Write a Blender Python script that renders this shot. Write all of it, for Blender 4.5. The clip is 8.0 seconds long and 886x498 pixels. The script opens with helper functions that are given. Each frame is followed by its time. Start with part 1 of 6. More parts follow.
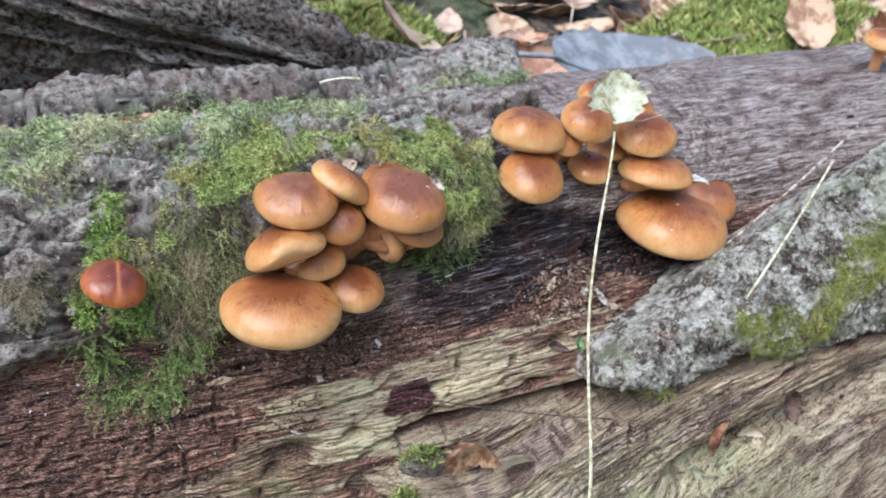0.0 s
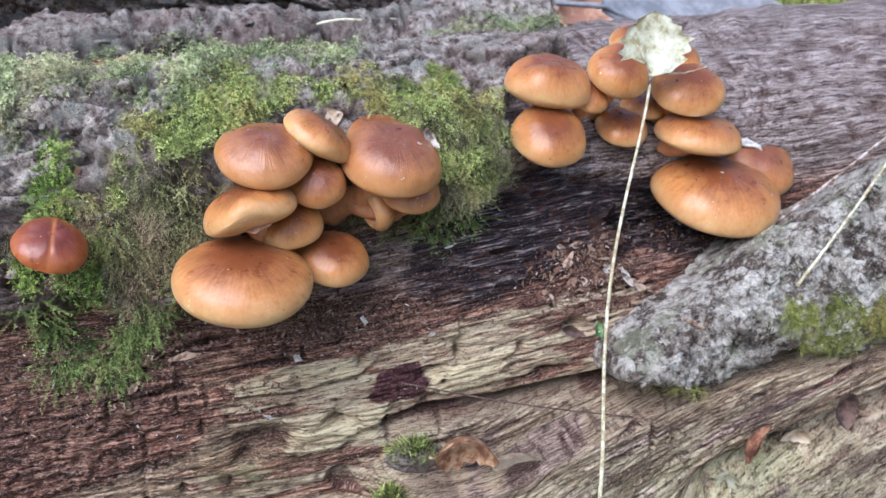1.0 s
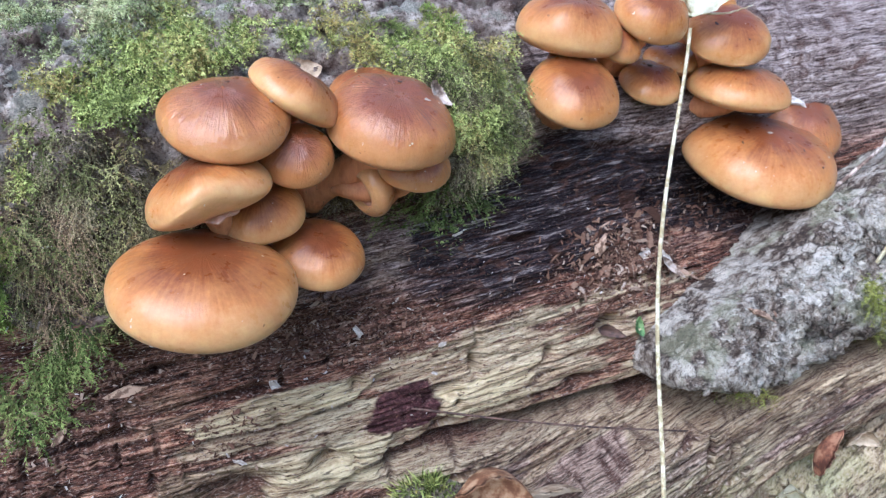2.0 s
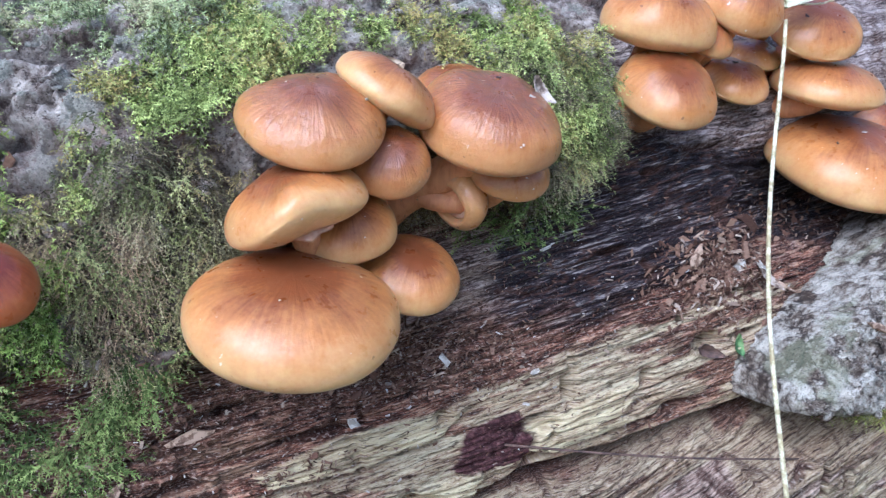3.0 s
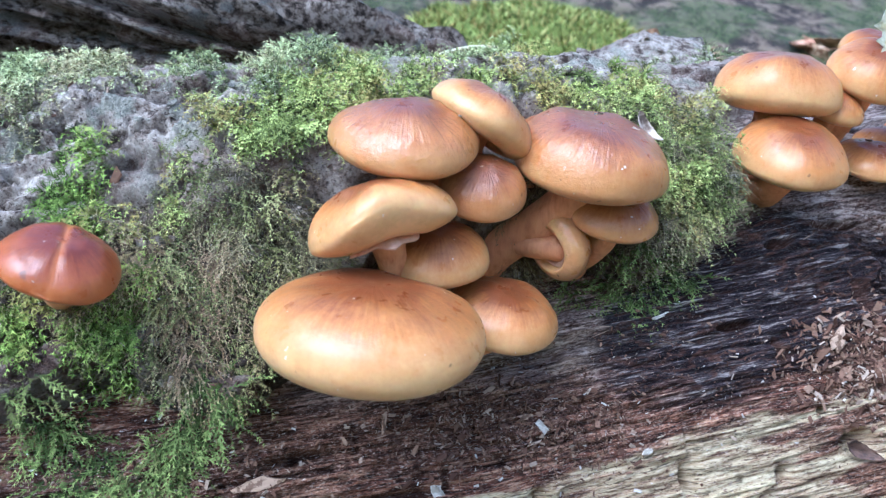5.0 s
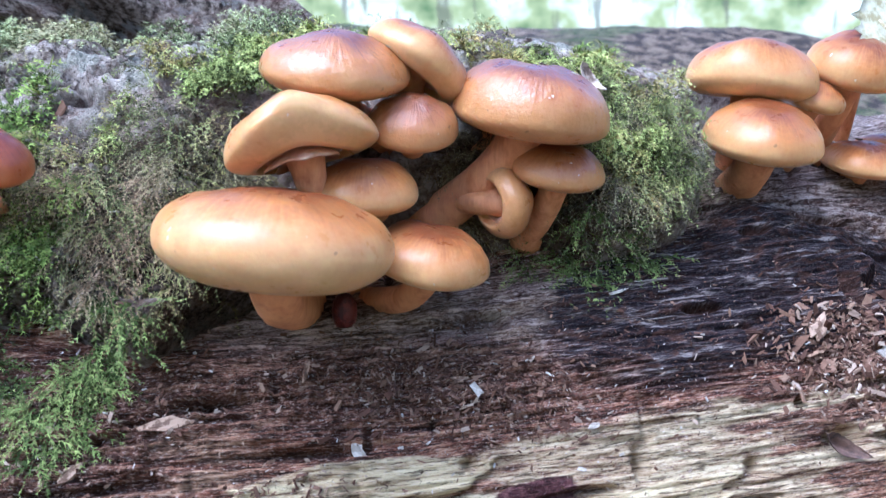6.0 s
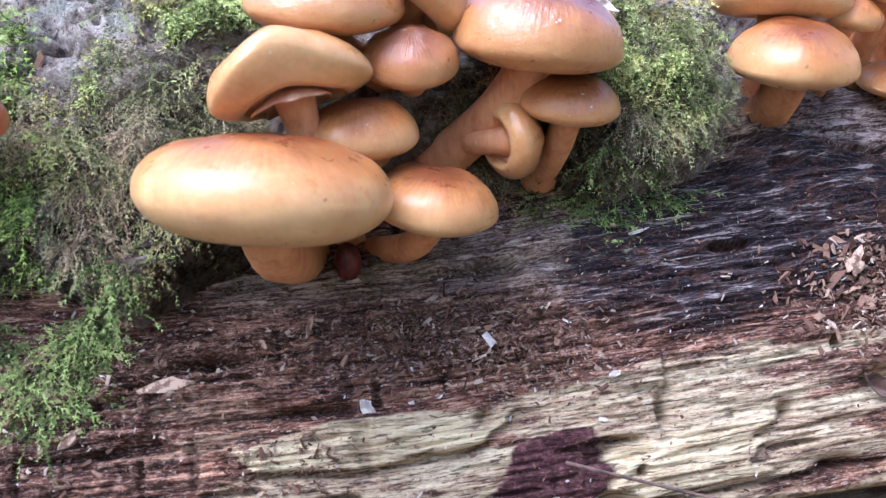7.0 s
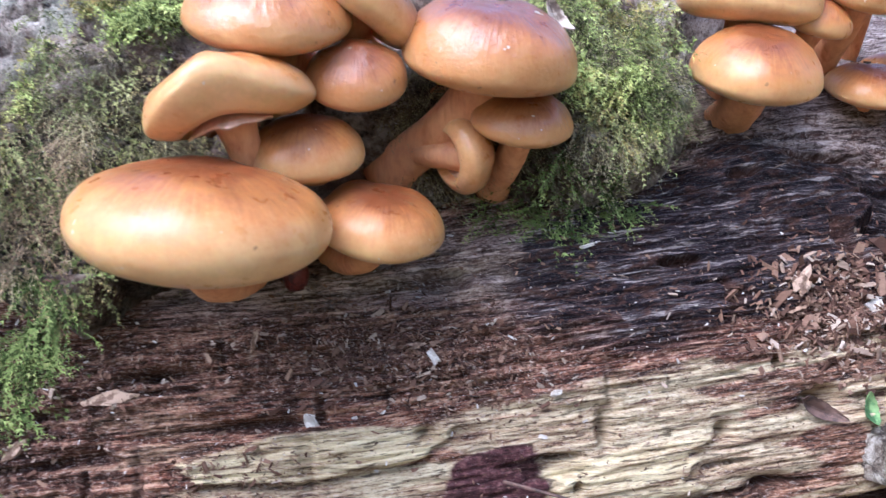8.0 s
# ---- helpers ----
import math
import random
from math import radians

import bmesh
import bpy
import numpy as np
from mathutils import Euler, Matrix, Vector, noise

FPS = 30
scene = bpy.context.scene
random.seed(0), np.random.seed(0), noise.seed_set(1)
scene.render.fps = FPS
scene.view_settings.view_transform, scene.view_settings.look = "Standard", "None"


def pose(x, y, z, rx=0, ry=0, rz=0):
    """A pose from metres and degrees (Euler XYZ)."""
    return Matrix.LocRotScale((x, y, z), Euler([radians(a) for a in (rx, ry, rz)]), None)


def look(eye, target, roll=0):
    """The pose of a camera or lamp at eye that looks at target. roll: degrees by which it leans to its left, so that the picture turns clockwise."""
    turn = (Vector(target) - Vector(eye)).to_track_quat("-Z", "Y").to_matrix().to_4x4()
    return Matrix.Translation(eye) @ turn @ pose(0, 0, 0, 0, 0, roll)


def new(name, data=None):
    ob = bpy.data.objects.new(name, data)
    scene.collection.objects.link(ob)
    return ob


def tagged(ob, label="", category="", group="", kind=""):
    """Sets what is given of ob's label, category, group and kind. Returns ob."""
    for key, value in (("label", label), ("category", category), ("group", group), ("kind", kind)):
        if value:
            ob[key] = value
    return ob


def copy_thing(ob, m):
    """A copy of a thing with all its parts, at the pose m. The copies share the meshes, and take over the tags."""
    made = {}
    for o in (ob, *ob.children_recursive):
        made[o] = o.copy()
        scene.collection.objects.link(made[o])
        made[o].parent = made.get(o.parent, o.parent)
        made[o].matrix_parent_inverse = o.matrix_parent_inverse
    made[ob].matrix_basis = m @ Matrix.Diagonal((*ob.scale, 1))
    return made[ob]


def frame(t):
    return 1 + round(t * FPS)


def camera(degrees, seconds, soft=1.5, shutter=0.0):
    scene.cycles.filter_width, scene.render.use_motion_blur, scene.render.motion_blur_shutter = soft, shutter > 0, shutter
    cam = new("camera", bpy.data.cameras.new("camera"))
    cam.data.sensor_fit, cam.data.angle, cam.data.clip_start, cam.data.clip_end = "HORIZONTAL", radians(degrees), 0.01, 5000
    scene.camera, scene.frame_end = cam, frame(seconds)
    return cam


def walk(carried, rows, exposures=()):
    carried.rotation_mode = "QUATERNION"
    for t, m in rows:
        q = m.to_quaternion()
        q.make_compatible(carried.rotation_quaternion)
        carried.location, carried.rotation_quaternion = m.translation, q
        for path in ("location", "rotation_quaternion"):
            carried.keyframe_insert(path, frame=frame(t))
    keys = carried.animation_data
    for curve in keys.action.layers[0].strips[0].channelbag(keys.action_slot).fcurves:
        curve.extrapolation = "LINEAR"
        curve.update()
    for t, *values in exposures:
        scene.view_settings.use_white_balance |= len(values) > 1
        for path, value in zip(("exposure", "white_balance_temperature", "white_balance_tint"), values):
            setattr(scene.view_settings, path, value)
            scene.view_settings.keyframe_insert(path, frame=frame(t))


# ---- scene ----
cam = camera(58.40, 8.0, soft=1.2, shutter=0.2)
EXPOSURE = 0.88
BRIGHTER = ((0.0, -0.2, 4950, 5), (1.0, -0.2, 4950, 12), (2.5, -0.1, 4650, 12), (4.0, 0.04, 4450, 6), (5.5, 0.36, 4400, 8), (6.0, 0.42, 4450, 13), (7.0, 0.54, 4700, 18), (7.5, 0.56, 4500, 12), (8.0, 0.42, 4800, 16))
PATH = [
    (0, (0.0022, -0.00081, 0.45196), (0.59858, 1.67397, -0.46425), -0.19),
    (0.5, (0.02542, 0.00851, 0.44216), (0.557, 1.68044, -0.5181), 0.16),
    (1, (0.03406, 0.02613, 0.43531), (0.47169, 1.70363, -0.56192), -0.74),
    (1.2, (0.03524, 0.03373, 0.4324), (0.49407, 1.69712, -0.57884), -0.96),
    (2.3, (0.02091, 0.0884, 0.40147), (0.65902, 1.69999, -0.59632), 0.20),
    (2.5, (0.01735, 0.09199, 0.40153), (0.67478, 1.69837, -0.59211), 0.47),
    (3, (0.00639, 0.10514, 0.39439), (0.66841, 1.73007, -0.56548), -0.90),
    (3.5, (0.0019, 0.11113, 0.39002), (0.64841, 1.74997, -0.55668), -1.79),
    (4, (-0.00098, 0.11289, 0.38746), (0.61975, 1.77943, -0.5276), -2.38),
    (4.2, (0.00039, 0.11063, 0.3835), (0.60927, 1.81388, -0.46986), -2.54),
    (5.3, (0.01889, 0.09904, 0.34709), (0.3749, 2.03414, -0.01159), -2.08),
    (5.5, (0.02492, 0.09861, 0.33782), (0.35584, 2.0502, 0.05182), -1.53),
    (6, (0.03726, 0.0948, 0.32058), (0.30407, 2.07158, 0.17509), -1.48),
    (6.5, (0.03961, 0.10041, 0.31283), (0.2404, 2.0815, 0.12579), -3.78),
    (7, (0.04222, 0.10341, 0.31868), (0.23419, 2.07592, 0.04967), -3.83),
    (7.5, (0.04111, 0.10119, 0.32967), (0.22611, 2.06941, 0.02654), -2.84),
    (8, (0.05137, 0.10651, 0.3356), (0.25693, 2.04093, -0.12889), -2.38),
]
walk(cam, [(t, look(eye, target, roll)) for t, eye, target, roll in PATH], [(t, EXPOSURE + more, kelvin, tint) for t, more, kelvin, tint in BRIGHTER])
LENS = cam.data
LENS.dof.use_dof, LENS.dof.focus_distance, LENS.dof.aperture_fstop = True, 0.18, 38.0

# ---- world and light ----
SUN_AZ, SUN_EL = -128.0, 58.0          # degrees, azimuth from +y towards +x
sky = bpy.data.worlds.new("sky")
scene.world = sky
sky.use_nodes = True
wn = sky.node_tree.nodes
st = wn.new("ShaderNodeTexSky")
st.sky_type, st.sun_disc = "NISHITA", False
st.sun_elevation, st.sun_rotation = radians(SUN_EL), radians(SUN_AZ)
st.air_density, st.dust_density, st.ozone_density = 1.0, 4.0, 1.0
sky.node_tree.links.new(st.outputs[0], wn["Background"].inputs[0])
wn["Background"].inputs[1].default_value = 0.15
sun = new("sun", bpy.data.lights.new("sun", "SUN"))
sun.data.energy, sun.data.angle, sun.data.color = 2.0, radians(48), (1.0, 0.96, 0.90)
az, el = radians(SUN_AZ), radians(SUN_EL)
sun.matrix_world = look((math.sin(az) * math.cos(el), math.cos(az) * math.cos(el), math.sin(el)), (0, 0, 0))


# ---- noise, meshes and parts ----
def vnoise(x, y, z=0.0, seed=0):
    """Smooth value noise, 0 to 1."""
    x, y, z = np.broadcast_arrays(np.asarray(x, float), np.asarray(y, float), np.asarray(z, float))
    i, j, k = np.floor(x), np.floor(y), np.floor(z)
    fx, fy, fz = x - i, y - j, z - k
    fx, fy, fz = (f * f * (3 - 2 * f) for f in (fx, fy, fz))
    i, j, k = (v.astype(np.int64) for v in (i, j, k))

    def h(a, b, c):
        n = (a * 374761393 + b * 668265263 + c * 1274126177 + seed * 974634777) & 0xFFFFFFFF
        n = ((n ^ (n >> 13)) * 1274126177) & 0xFFFFFFFF
        n = ((n ^ (n >> 16)) * 2246822519) & 0xFFFFFFFF
        return ((n ^ (n >> 15)) & 0xFFFFFF) / 16777215.0

    out = 0
    for a, wa in ((0, 1 - fx), (1, fx)):
        for b, wb in ((0, 1 - fy), (1, fy)):
            for c, wc in ((0, 1 - fz), (1, fz)):
                out = out + wa * wb * wc * h(i + a, j + b, k + c)
    return out


def fbm(x, y, z=0.0, seed=0, octaves=4):
    out, amp, tot = 0, 1.0, 0.0
    for o in range(octaves):
        out, tot = out + amp * vnoise(x * 2 ** o, y * 2 ** o, np.asarray(z) * 2 ** o, seed + o * 7), tot + amp
        amp *= 0.5
    return out / tot


def step(a, b, v):
    t = np.clip((v - a) / (b - a), 0, 1)
    return t * t * (3 - 2 * t)


def bell(v, centre, width):
    return np.exp(-((v - centre) / width) ** 2)


def mesh_of(name, verts, faces, smooth=True, **attrs):
    """A mesh from arrays: verts (n, 3), faces (m, 3 or 4), and float values per vertex."""
    verts, faces = np.asarray(verts, np.float32), np.asarray(faces, np.int32)
    me = bpy.data.meshes.new(name)
    me.vertices.add(len(verts))
    me.vertices.foreach_set("co", verts.ravel())
    me.loops.add(faces.size)
    me.loops.foreach_set("vertex_index", faces.ravel())
    me.polygons.add(len(faces))
    me.polygons.foreach_set("loop_start", np.arange(len(faces), dtype=np.int32) * faces.shape[1])
    me.update(calc_edges=True)
    me.polygons.foreach_set("use_smooth", np.full(len(faces), smooth))
    for key, values in attrs.items():
        me.attributes.new(key, "FLOAT", "POINT").data.foreach_set("value", np.asarray(values, np.float32).ravel())
    me.validate()
    return me


def part(name, me, material, parent=None, label=""):
    ob = new(name, me)
    if material and not me.materials:
        me.materials.append(material)
    ob.parent = parent
    return tagged(ob, label)


def anchor(name, at, label, category, group="", kind=""):
    ob = new(name)
    ob.location, ob.empty_display_size = at, 0.01
    return tagged(ob, label, category, group, kind)


def sheet(u, v):
    """Faces of a grid of u by v vertices."""
    k = (np.arange(u - 1)[:, None] * v + np.arange(v - 1)[None, :]).ravel()
    return np.stack([k, k + v, k + v + 1, k + 1], 1)


def tube(points, radii, seg=10, squash=1.0, wob=0.0, seed=0):
    """Vertices and faces of a closed tube along a line of points."""
    pts, rad = np.asarray(points, float), np.asarray(radii, float)
    tang = np.gradient(pts, axis=0)
    tang /= np.linalg.norm(tang, axis=1)[:, None]
    up = np.array([0.13, 0.21, 1.0]) if abs(tang[0, 2]) < 0.9 else np.array([0.0, 1.0, 0.1])
    a = np.cross(tang, up)
    a /= np.linalg.norm(a, axis=1)[:, None]
    b = np.cross(tang, a)
    ph = np.linspace(0, 2 * np.pi, seg, endpoint=False)
    n = len(pts)
    grow = rad[:, None] * (1 + wob * (fbm(np.cos(ph)[None] * 1.5 + 9, np.sin(ph)[None] * 1.5 + 9, np.linspace(0, 3, n)[:, None], seed) - 0.5) * 2)
    v = pts[:, None] + grow[..., None] * (np.cos(ph)[None, :, None] * a[:, None] + squash * np.sin(ph)[None, :, None] * b[:, None])
    v = np.concatenate([v.reshape(-1, 3), pts[:1], pts[-1:]])
    i, j = np.arange(n - 1)[:, None], np.arange(seg)[None]
    f = np.stack([i * seg + j, i * seg + (j + 1) % seg, (i + 1) * seg + (j + 1) % seg, (i + 1) * seg + j], -1).reshape(-1, 4)
    j = np.arange(seg)
    c0 = np.stack([np.full(seg, n * seg), (j + 1) % seg, j, j], 1)
    c1 = np.stack([np.full(seg, n * seg + 1), (n - 1) * seg + j, (n - 1) * seg + (j + 1) % seg, (n - 1) * seg + (j + 1) % seg], 1)
    return v, np.concatenate([f, np.stack([c0[:, 0], c0[:, 1], c0[:, 2]], 1)[:, [0, 1, 2, 2]], np.stack([c1[:, 0], c1[:, 1], c1[:, 2]], 1)[:, [0, 1, 2, 2]]])


def tube_mesh(name, points, radii, seg=10, **kw):
    v, f = tube(points, radii, seg, **kw)
    quads, caps = f[: -2 * seg], f[-2 * seg:, :3]
    me = bpy.data.meshes.new(name)
    me.from_pydata(v.tolist(), [], quads.tolist() + caps.tolist())
    me.polygons.foreach_set("use_smooth", np.ones(len(me.polygons), bool))
    return me


def bezier(p0, p1, p2, p3, n=14):
    t = np.linspace(0, 1, n)[:, None]
    p0, p1, p2, p3 = (np.asarray(p, float) for p in (p0, p1, p2, p3))
    return (1 - t) ** 3 * p0 + 3 * t * (1 - t) ** 2 * p1 + 3 * t * t * (1 - t) * p2 + t ** 3 * p3


# ---- materials ----
class Nodes:
    """A node material with a few short ways to wire it."""

    def __init__(self, name):
        self.mat = bpy.data.materials.new(name)
        self.mat.use_nodes = True
        self.tree = self.mat.node_tree
        self.bsdf = self.tree.nodes["Principled BSDF"]

    def node(self, kind, **values):
        n = self.tree.nodes.new(kind)
        for key, value in values.items():
            n.inputs[key.replace("_", " ")].default_value = value
        return n

    def link(self, a, b):
        self.tree.links.new(a, b)

    def coords(self, scale=(1, 1, 1)):
        tc, mp = self.node("ShaderNodeTexCoord"), self.node("ShaderNodeMapping", Scale=scale)
        self.link(tc.outputs["Object"], mp.inputs[0])
        return mp.outputs[0]

    def noise(self, scale, detail=6, rough=0.6, stretch=(1, 1, 1), distort=0.0):
        n = self.node("ShaderNodeTexNoise", Scale=scale, Detail=detail, Roughness=rough, Distortion=distort)
        self.link(self.coords(stretch), n.inputs["Vector"])
        return n.outputs["Fac"]

    def grain(self, along, across, detail=6, rough=0.6, distort=0.0):
        """Noise stretched along the fibres of the log."""
        c = self.node("ShaderNodeCombineXYZ")
        self.link(self.maths("MULTIPLY", self.attr("fibre_x"), along), c.inputs[0])
        self.link(self.maths("MULTIPLY", self.attr("fibre_s"), across), c.inputs[1])
        n = self.node("ShaderNodeTexNoise", Scale=1.0, Detail=detail, Roughness=rough, Distortion=distort)
        self.link(c.outputs[0], n.inputs["Vector"])
        return n.outputs["Fac"]

    def wide(self, *args, **kw):
        """Noise stretched over the whole of 0 to 1."""
        return self.grey(self.noise(*args, **kw), 0.37, 0.63)

    def ramp(self, fac, stops):
        n = self.node("ShaderNodeValToRGB")
        el = n.color_ramp.elements
        while len(el) < len(stops):
            el.new(0.5)
        for e, (at, col) in zip(el, stops):
            e.position, e.color = at, (*col, 1) if len(col) == 3 else col
        self.link(fac, n.inputs[0])
        return n.outputs[0]

    def grey(self, fac, a, b, lo=0.0, hi=1.0):
        n = self.node("ShaderNodeMapRange")
        n.inputs[1].default_value, n.inputs[2].default_value = a, b
        n.inputs[3].default_value, n.inputs[4].default_value = lo, hi
        self.link(fac, n.inputs[0])
        return n.outputs[0]

    def mix(self, fac, a, b, how="MIX"):
        n = self.node("ShaderNodeMix")
        n.data_type, n.blend_type = "RGBA", how
        for socket, value in ((n.inputs[0], fac), (n.inputs[6], a), (n.inputs[7], b)):
            if isinstance(value, (int, float)):
                socket.default_value = value
            elif isinstance(value, tuple):
                socket.default_value = (*value, 1)
            else:
                self.link(value, socket)
        return n.outputs[2]

    def maths(self, how, a, b=0.0):
        n = self.node("ShaderNodeMath")
        n.operation = how
        for socket, value in ((n.inputs[0], a), (n.inputs[1], b)):
            if isinstance(value, (int, float)):
                socket.default_value = value
            else:
                self.link(value, socket)
        return n.outputs[0]

    def attr(self, name):
        n = self.node("ShaderNodeAttribute")
        n.attribute_name = name
        return n.outputs["Fac"]

    def island(self):
        return self.node("ShaderNodeNewGeometry").outputs["Random Per Island"]

    def bump(self, height, strength, distance):
        n = self.node("ShaderNodeBump", Strength=strength, Distance=distance)
        self.link(height, n.inputs["Height"])
        self.link(n.outputs[0], self.bsdf.inputs["Normal"])
        return n

    def done(self, colour, rough=0.8, **values):
        if isinstance(colour, tuple):
            self.bsdf.inputs["Base Color"].default_value = (*colour, 1)
        else:
            self.link(colour, self.bsdf.inputs["Base Color"])
        if isinstance(rough, (int, float)):
            self.bsdf.inputs["Roughness"].default_value = rough
        else:
            self.link(rough, self.bsdf.inputs["Roughness"])
        for key, value in values.items():
            self.bsdf.inputs[key.replace("_", " ")].default_value = value
        return self.mat


def wood_material():
    m = Nodes("rotten wood")
    sound = m.maths("MAXIMUM", m.attr("sound"), m.maths("MULTIPLY", m.attr("pale"), 0.45))
    frail = m.maths("SUBTRACT", 1.0, sound)
    grain = m.grain(150, 1500, 7, 0.72, 0.06)
    coarse = m.grain(42, 360, 5, 0.66, 0.08)
    blotch = m.noise(45, 5, 0.6)
    speck = m.grain(900, 2600, 4, 0.75)
    crumb = m.noise(700, 6, 0.75)
    tint = m.grey(m.maths("ADD", m.maths("MULTIPLY", m.grey(grain, 0.36, 0.64), 0.55), m.maths("MULTIPLY", m.grey(coarse, 0.34, 0.66), 0.45)), 0.15, 0.85)
    base = m.ramp(tint, [(0.14, (0.009, 0.005, 0.004)), (0.38, (0.082, 0.029, 0.017)), (0.62, (0.25, 0.105, 0.059)), (0.88, (0.52, 0.30, 0.18))])
    pale = m.ramp(tint, [(0.08, (0.08, 0.042, 0.027)), (0.27, (0.30, 0.20, 0.115)), (0.48, (0.43, 0.325, 0.185)), (0.85, (0.575, 0.47, 0.285))])
    grey = m.ramp(tint, [(0.12, (0.045, 0.028, 0.023)), (0.38, (0.20, 0.145, 0.118)), (0.66, (0.38, 0.295, 0.245)), (0.9, (0.56, 0.46, 0.39))])
    rot = m.ramp(m.grey(crumb, 0.33, 0.67), [(0.22, (0.010, 0.006, 0.004)), (0.50, (0.075, 0.032, 0.021)), (0.76, (0.26, 0.14, 0.09)), (0.95, (0.62, 0.45, 0.33))])
    rot = m.mix(0.45, rot, base)
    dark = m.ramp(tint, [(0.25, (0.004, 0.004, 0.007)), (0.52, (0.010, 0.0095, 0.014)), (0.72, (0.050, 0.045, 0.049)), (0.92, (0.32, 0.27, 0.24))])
    col = m.mix(m.attr("grey"), base, grey)
    rosy = m.grey(m.grain(14, 120, 3, 0.6), 0.44, 0.60, 0.0, 0.3)
    col = m.mix(m.attr("pale"), col, m.mix(rosy, pale, m.mix(1.0, pale, (0.95, 0.74, 0.66), "MULTIPLY")))
    col = m.mix(m.maths("MULTIPLY", m.attr("sound"), m.grey(coarse, 0.42, 0.58, 0.45, 0.95)), col, m.ramp(tint, [(0.05, (0.26, 0.16, 0.08)), (0.28, (0.52, 0.40, 0.21)), (0.8, (0.70, 0.58, 0.33))]))
    col = m.mix(m.attr("rot"), col, rot)
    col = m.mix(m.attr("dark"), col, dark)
    col = m.mix(m.attr("red"), col, m.ramp(crumb, [(0.3, (0.018, 0.007, 0.008)), (0.5, (0.07, 0.026, 0.026)), (0.72, (0.20, 0.095, 0.08))]))
    col = m.mix(m.maths("MULTIPLY", m.attr("green"), m.grey(blotch, 0.35, 0.65)), col, m.mix(0.6, col, (0.40, 0.42, 0.17)))
    col = m.mix(m.maths("MULTIPLY", m.grey(blotch, 0.55, 0.8, 0, 0.4), frail), col, m.mix(0.5, col, (0.06, 0.03, 0.02)))
    # seam: dark joints and blotches, plus shade painted into holes and ledge foot
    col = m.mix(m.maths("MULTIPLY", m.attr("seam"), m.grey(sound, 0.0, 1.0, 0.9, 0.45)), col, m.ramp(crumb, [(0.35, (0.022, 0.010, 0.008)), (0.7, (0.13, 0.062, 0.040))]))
    col = m.mix(m.maths("MULTIPLY", m.grey(speck, 0.53, 0.63, 0, 0.8), m.grey(m.maths("MAXIMUM", m.attr("dark"), m.attr("red")), 0, 1, 1.0, 0.2)), col, m.mix(0.55, col, (0.66, 0.54, 0.43)))
    col = m.mix(m.maths("MULTIPLY", m.grey(speck, 0.46, 0.37, 0, 0.85), m.grey(sound, 0, 1, 1.0, 0.35)), col, (0.06, 0.030, 0.021))
    dash = m.grey(m.grain(230, 1700, 3, 0.6, 0.05), 0.57, 0.62)
    split = m.grey(m.grain(60, 620, 4, 0.65, 0.12), 0.60, 0.65)
    gap = m.maths("MAXIMUM", m.maths("MULTIPLY", dash, 0.8), m.maths("MULTIPLY", split, m.grey(sound, 0, 1, 1.0, 0.25)))
    col = m.mix(m.maths("MULTIPLY", gap, 0.92), col, m.mix(0.1, (0.022, 0.011, 0.008), col))
    h = m.maths("SUBTRACT", m.maths("ADD", m.maths("MULTIPLY", grain, 0.7), m.maths("MULTIPLY", m.maths("ADD", crumb, speck), 0.35)), m.maths("MULTIPLY", gap, 0.6))
    m.bump(h, 0.8, 0.0012)
    return m.done(col, m.grey(grain, 0.2, 0.8, 0.9, 0.68), Specular_IOR_Level=0.08)


def bark_material(name, stops, lichen, amount):
    m = Nodes(name)
    big, mid, fine = m.wide(60, 6, 0.65), m.wide(260, 6, 0.75), m.wide(1100, 4, 0.7)
    col = m.ramp(mid, stops)
    col = m.mix(m.grey(big, 0.60 - amount, 0.78 - amount), col, m.mix(m.grey(fine, 0.3, 0.7), lichen, tuple(0.55 * c for c in lichen)))
    vor = m.node("ShaderNodeTexVoronoi", Scale=420)
    m.link(m.coords(), vor.inputs["Vector"])
    pit = m.grey(vor.outputs["Distance"], 0.0, 0.35)
    col = m.mix(m.maths("MULTIPLY", m.grey(pit, 0.35, 0.0), m.grey(big, 0.4, 0.7)), col, (0.05, 0.038, 0.034))
    col = m.mix(m.grey(fine, 0.22, 0.02, 0, 0.75), col, (0.06, 0.042, 0.038))
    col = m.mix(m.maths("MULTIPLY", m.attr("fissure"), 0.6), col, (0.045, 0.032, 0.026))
    # rotted bark and the painted shade behind the stems share this dark mix
    col = m.mix(m.maths("MULTIPLY", m.attr("humus_shade"), m.grey(mid, 0.0, 1.0, 1.0, 0.7)), col, m.ramp(fine, [(0.3, (0.012, 0.009, 0.006)), (0.8, (0.075, 0.052, 0.033))]))
    col = m.mix(m.grey(m.wide(38, 5, 0.6), 0.5, 0.75, 0, 0.5), col, m.mix(0.6, col, (0.22, 0.13, 0.10)))
    h = m.maths("ADD", mid, m.maths("MULTIPLY", m.maths("ADD", fine, m.wide(2600, 3, 0.7)), 0.4))
    m.bump(m.maths("ADD", h, m.maths("MULTIPLY", pit, 0.25)), 0.8, 0.0011)
    return m.done(col, 0.9, Specular_IOR_Level=0.1)


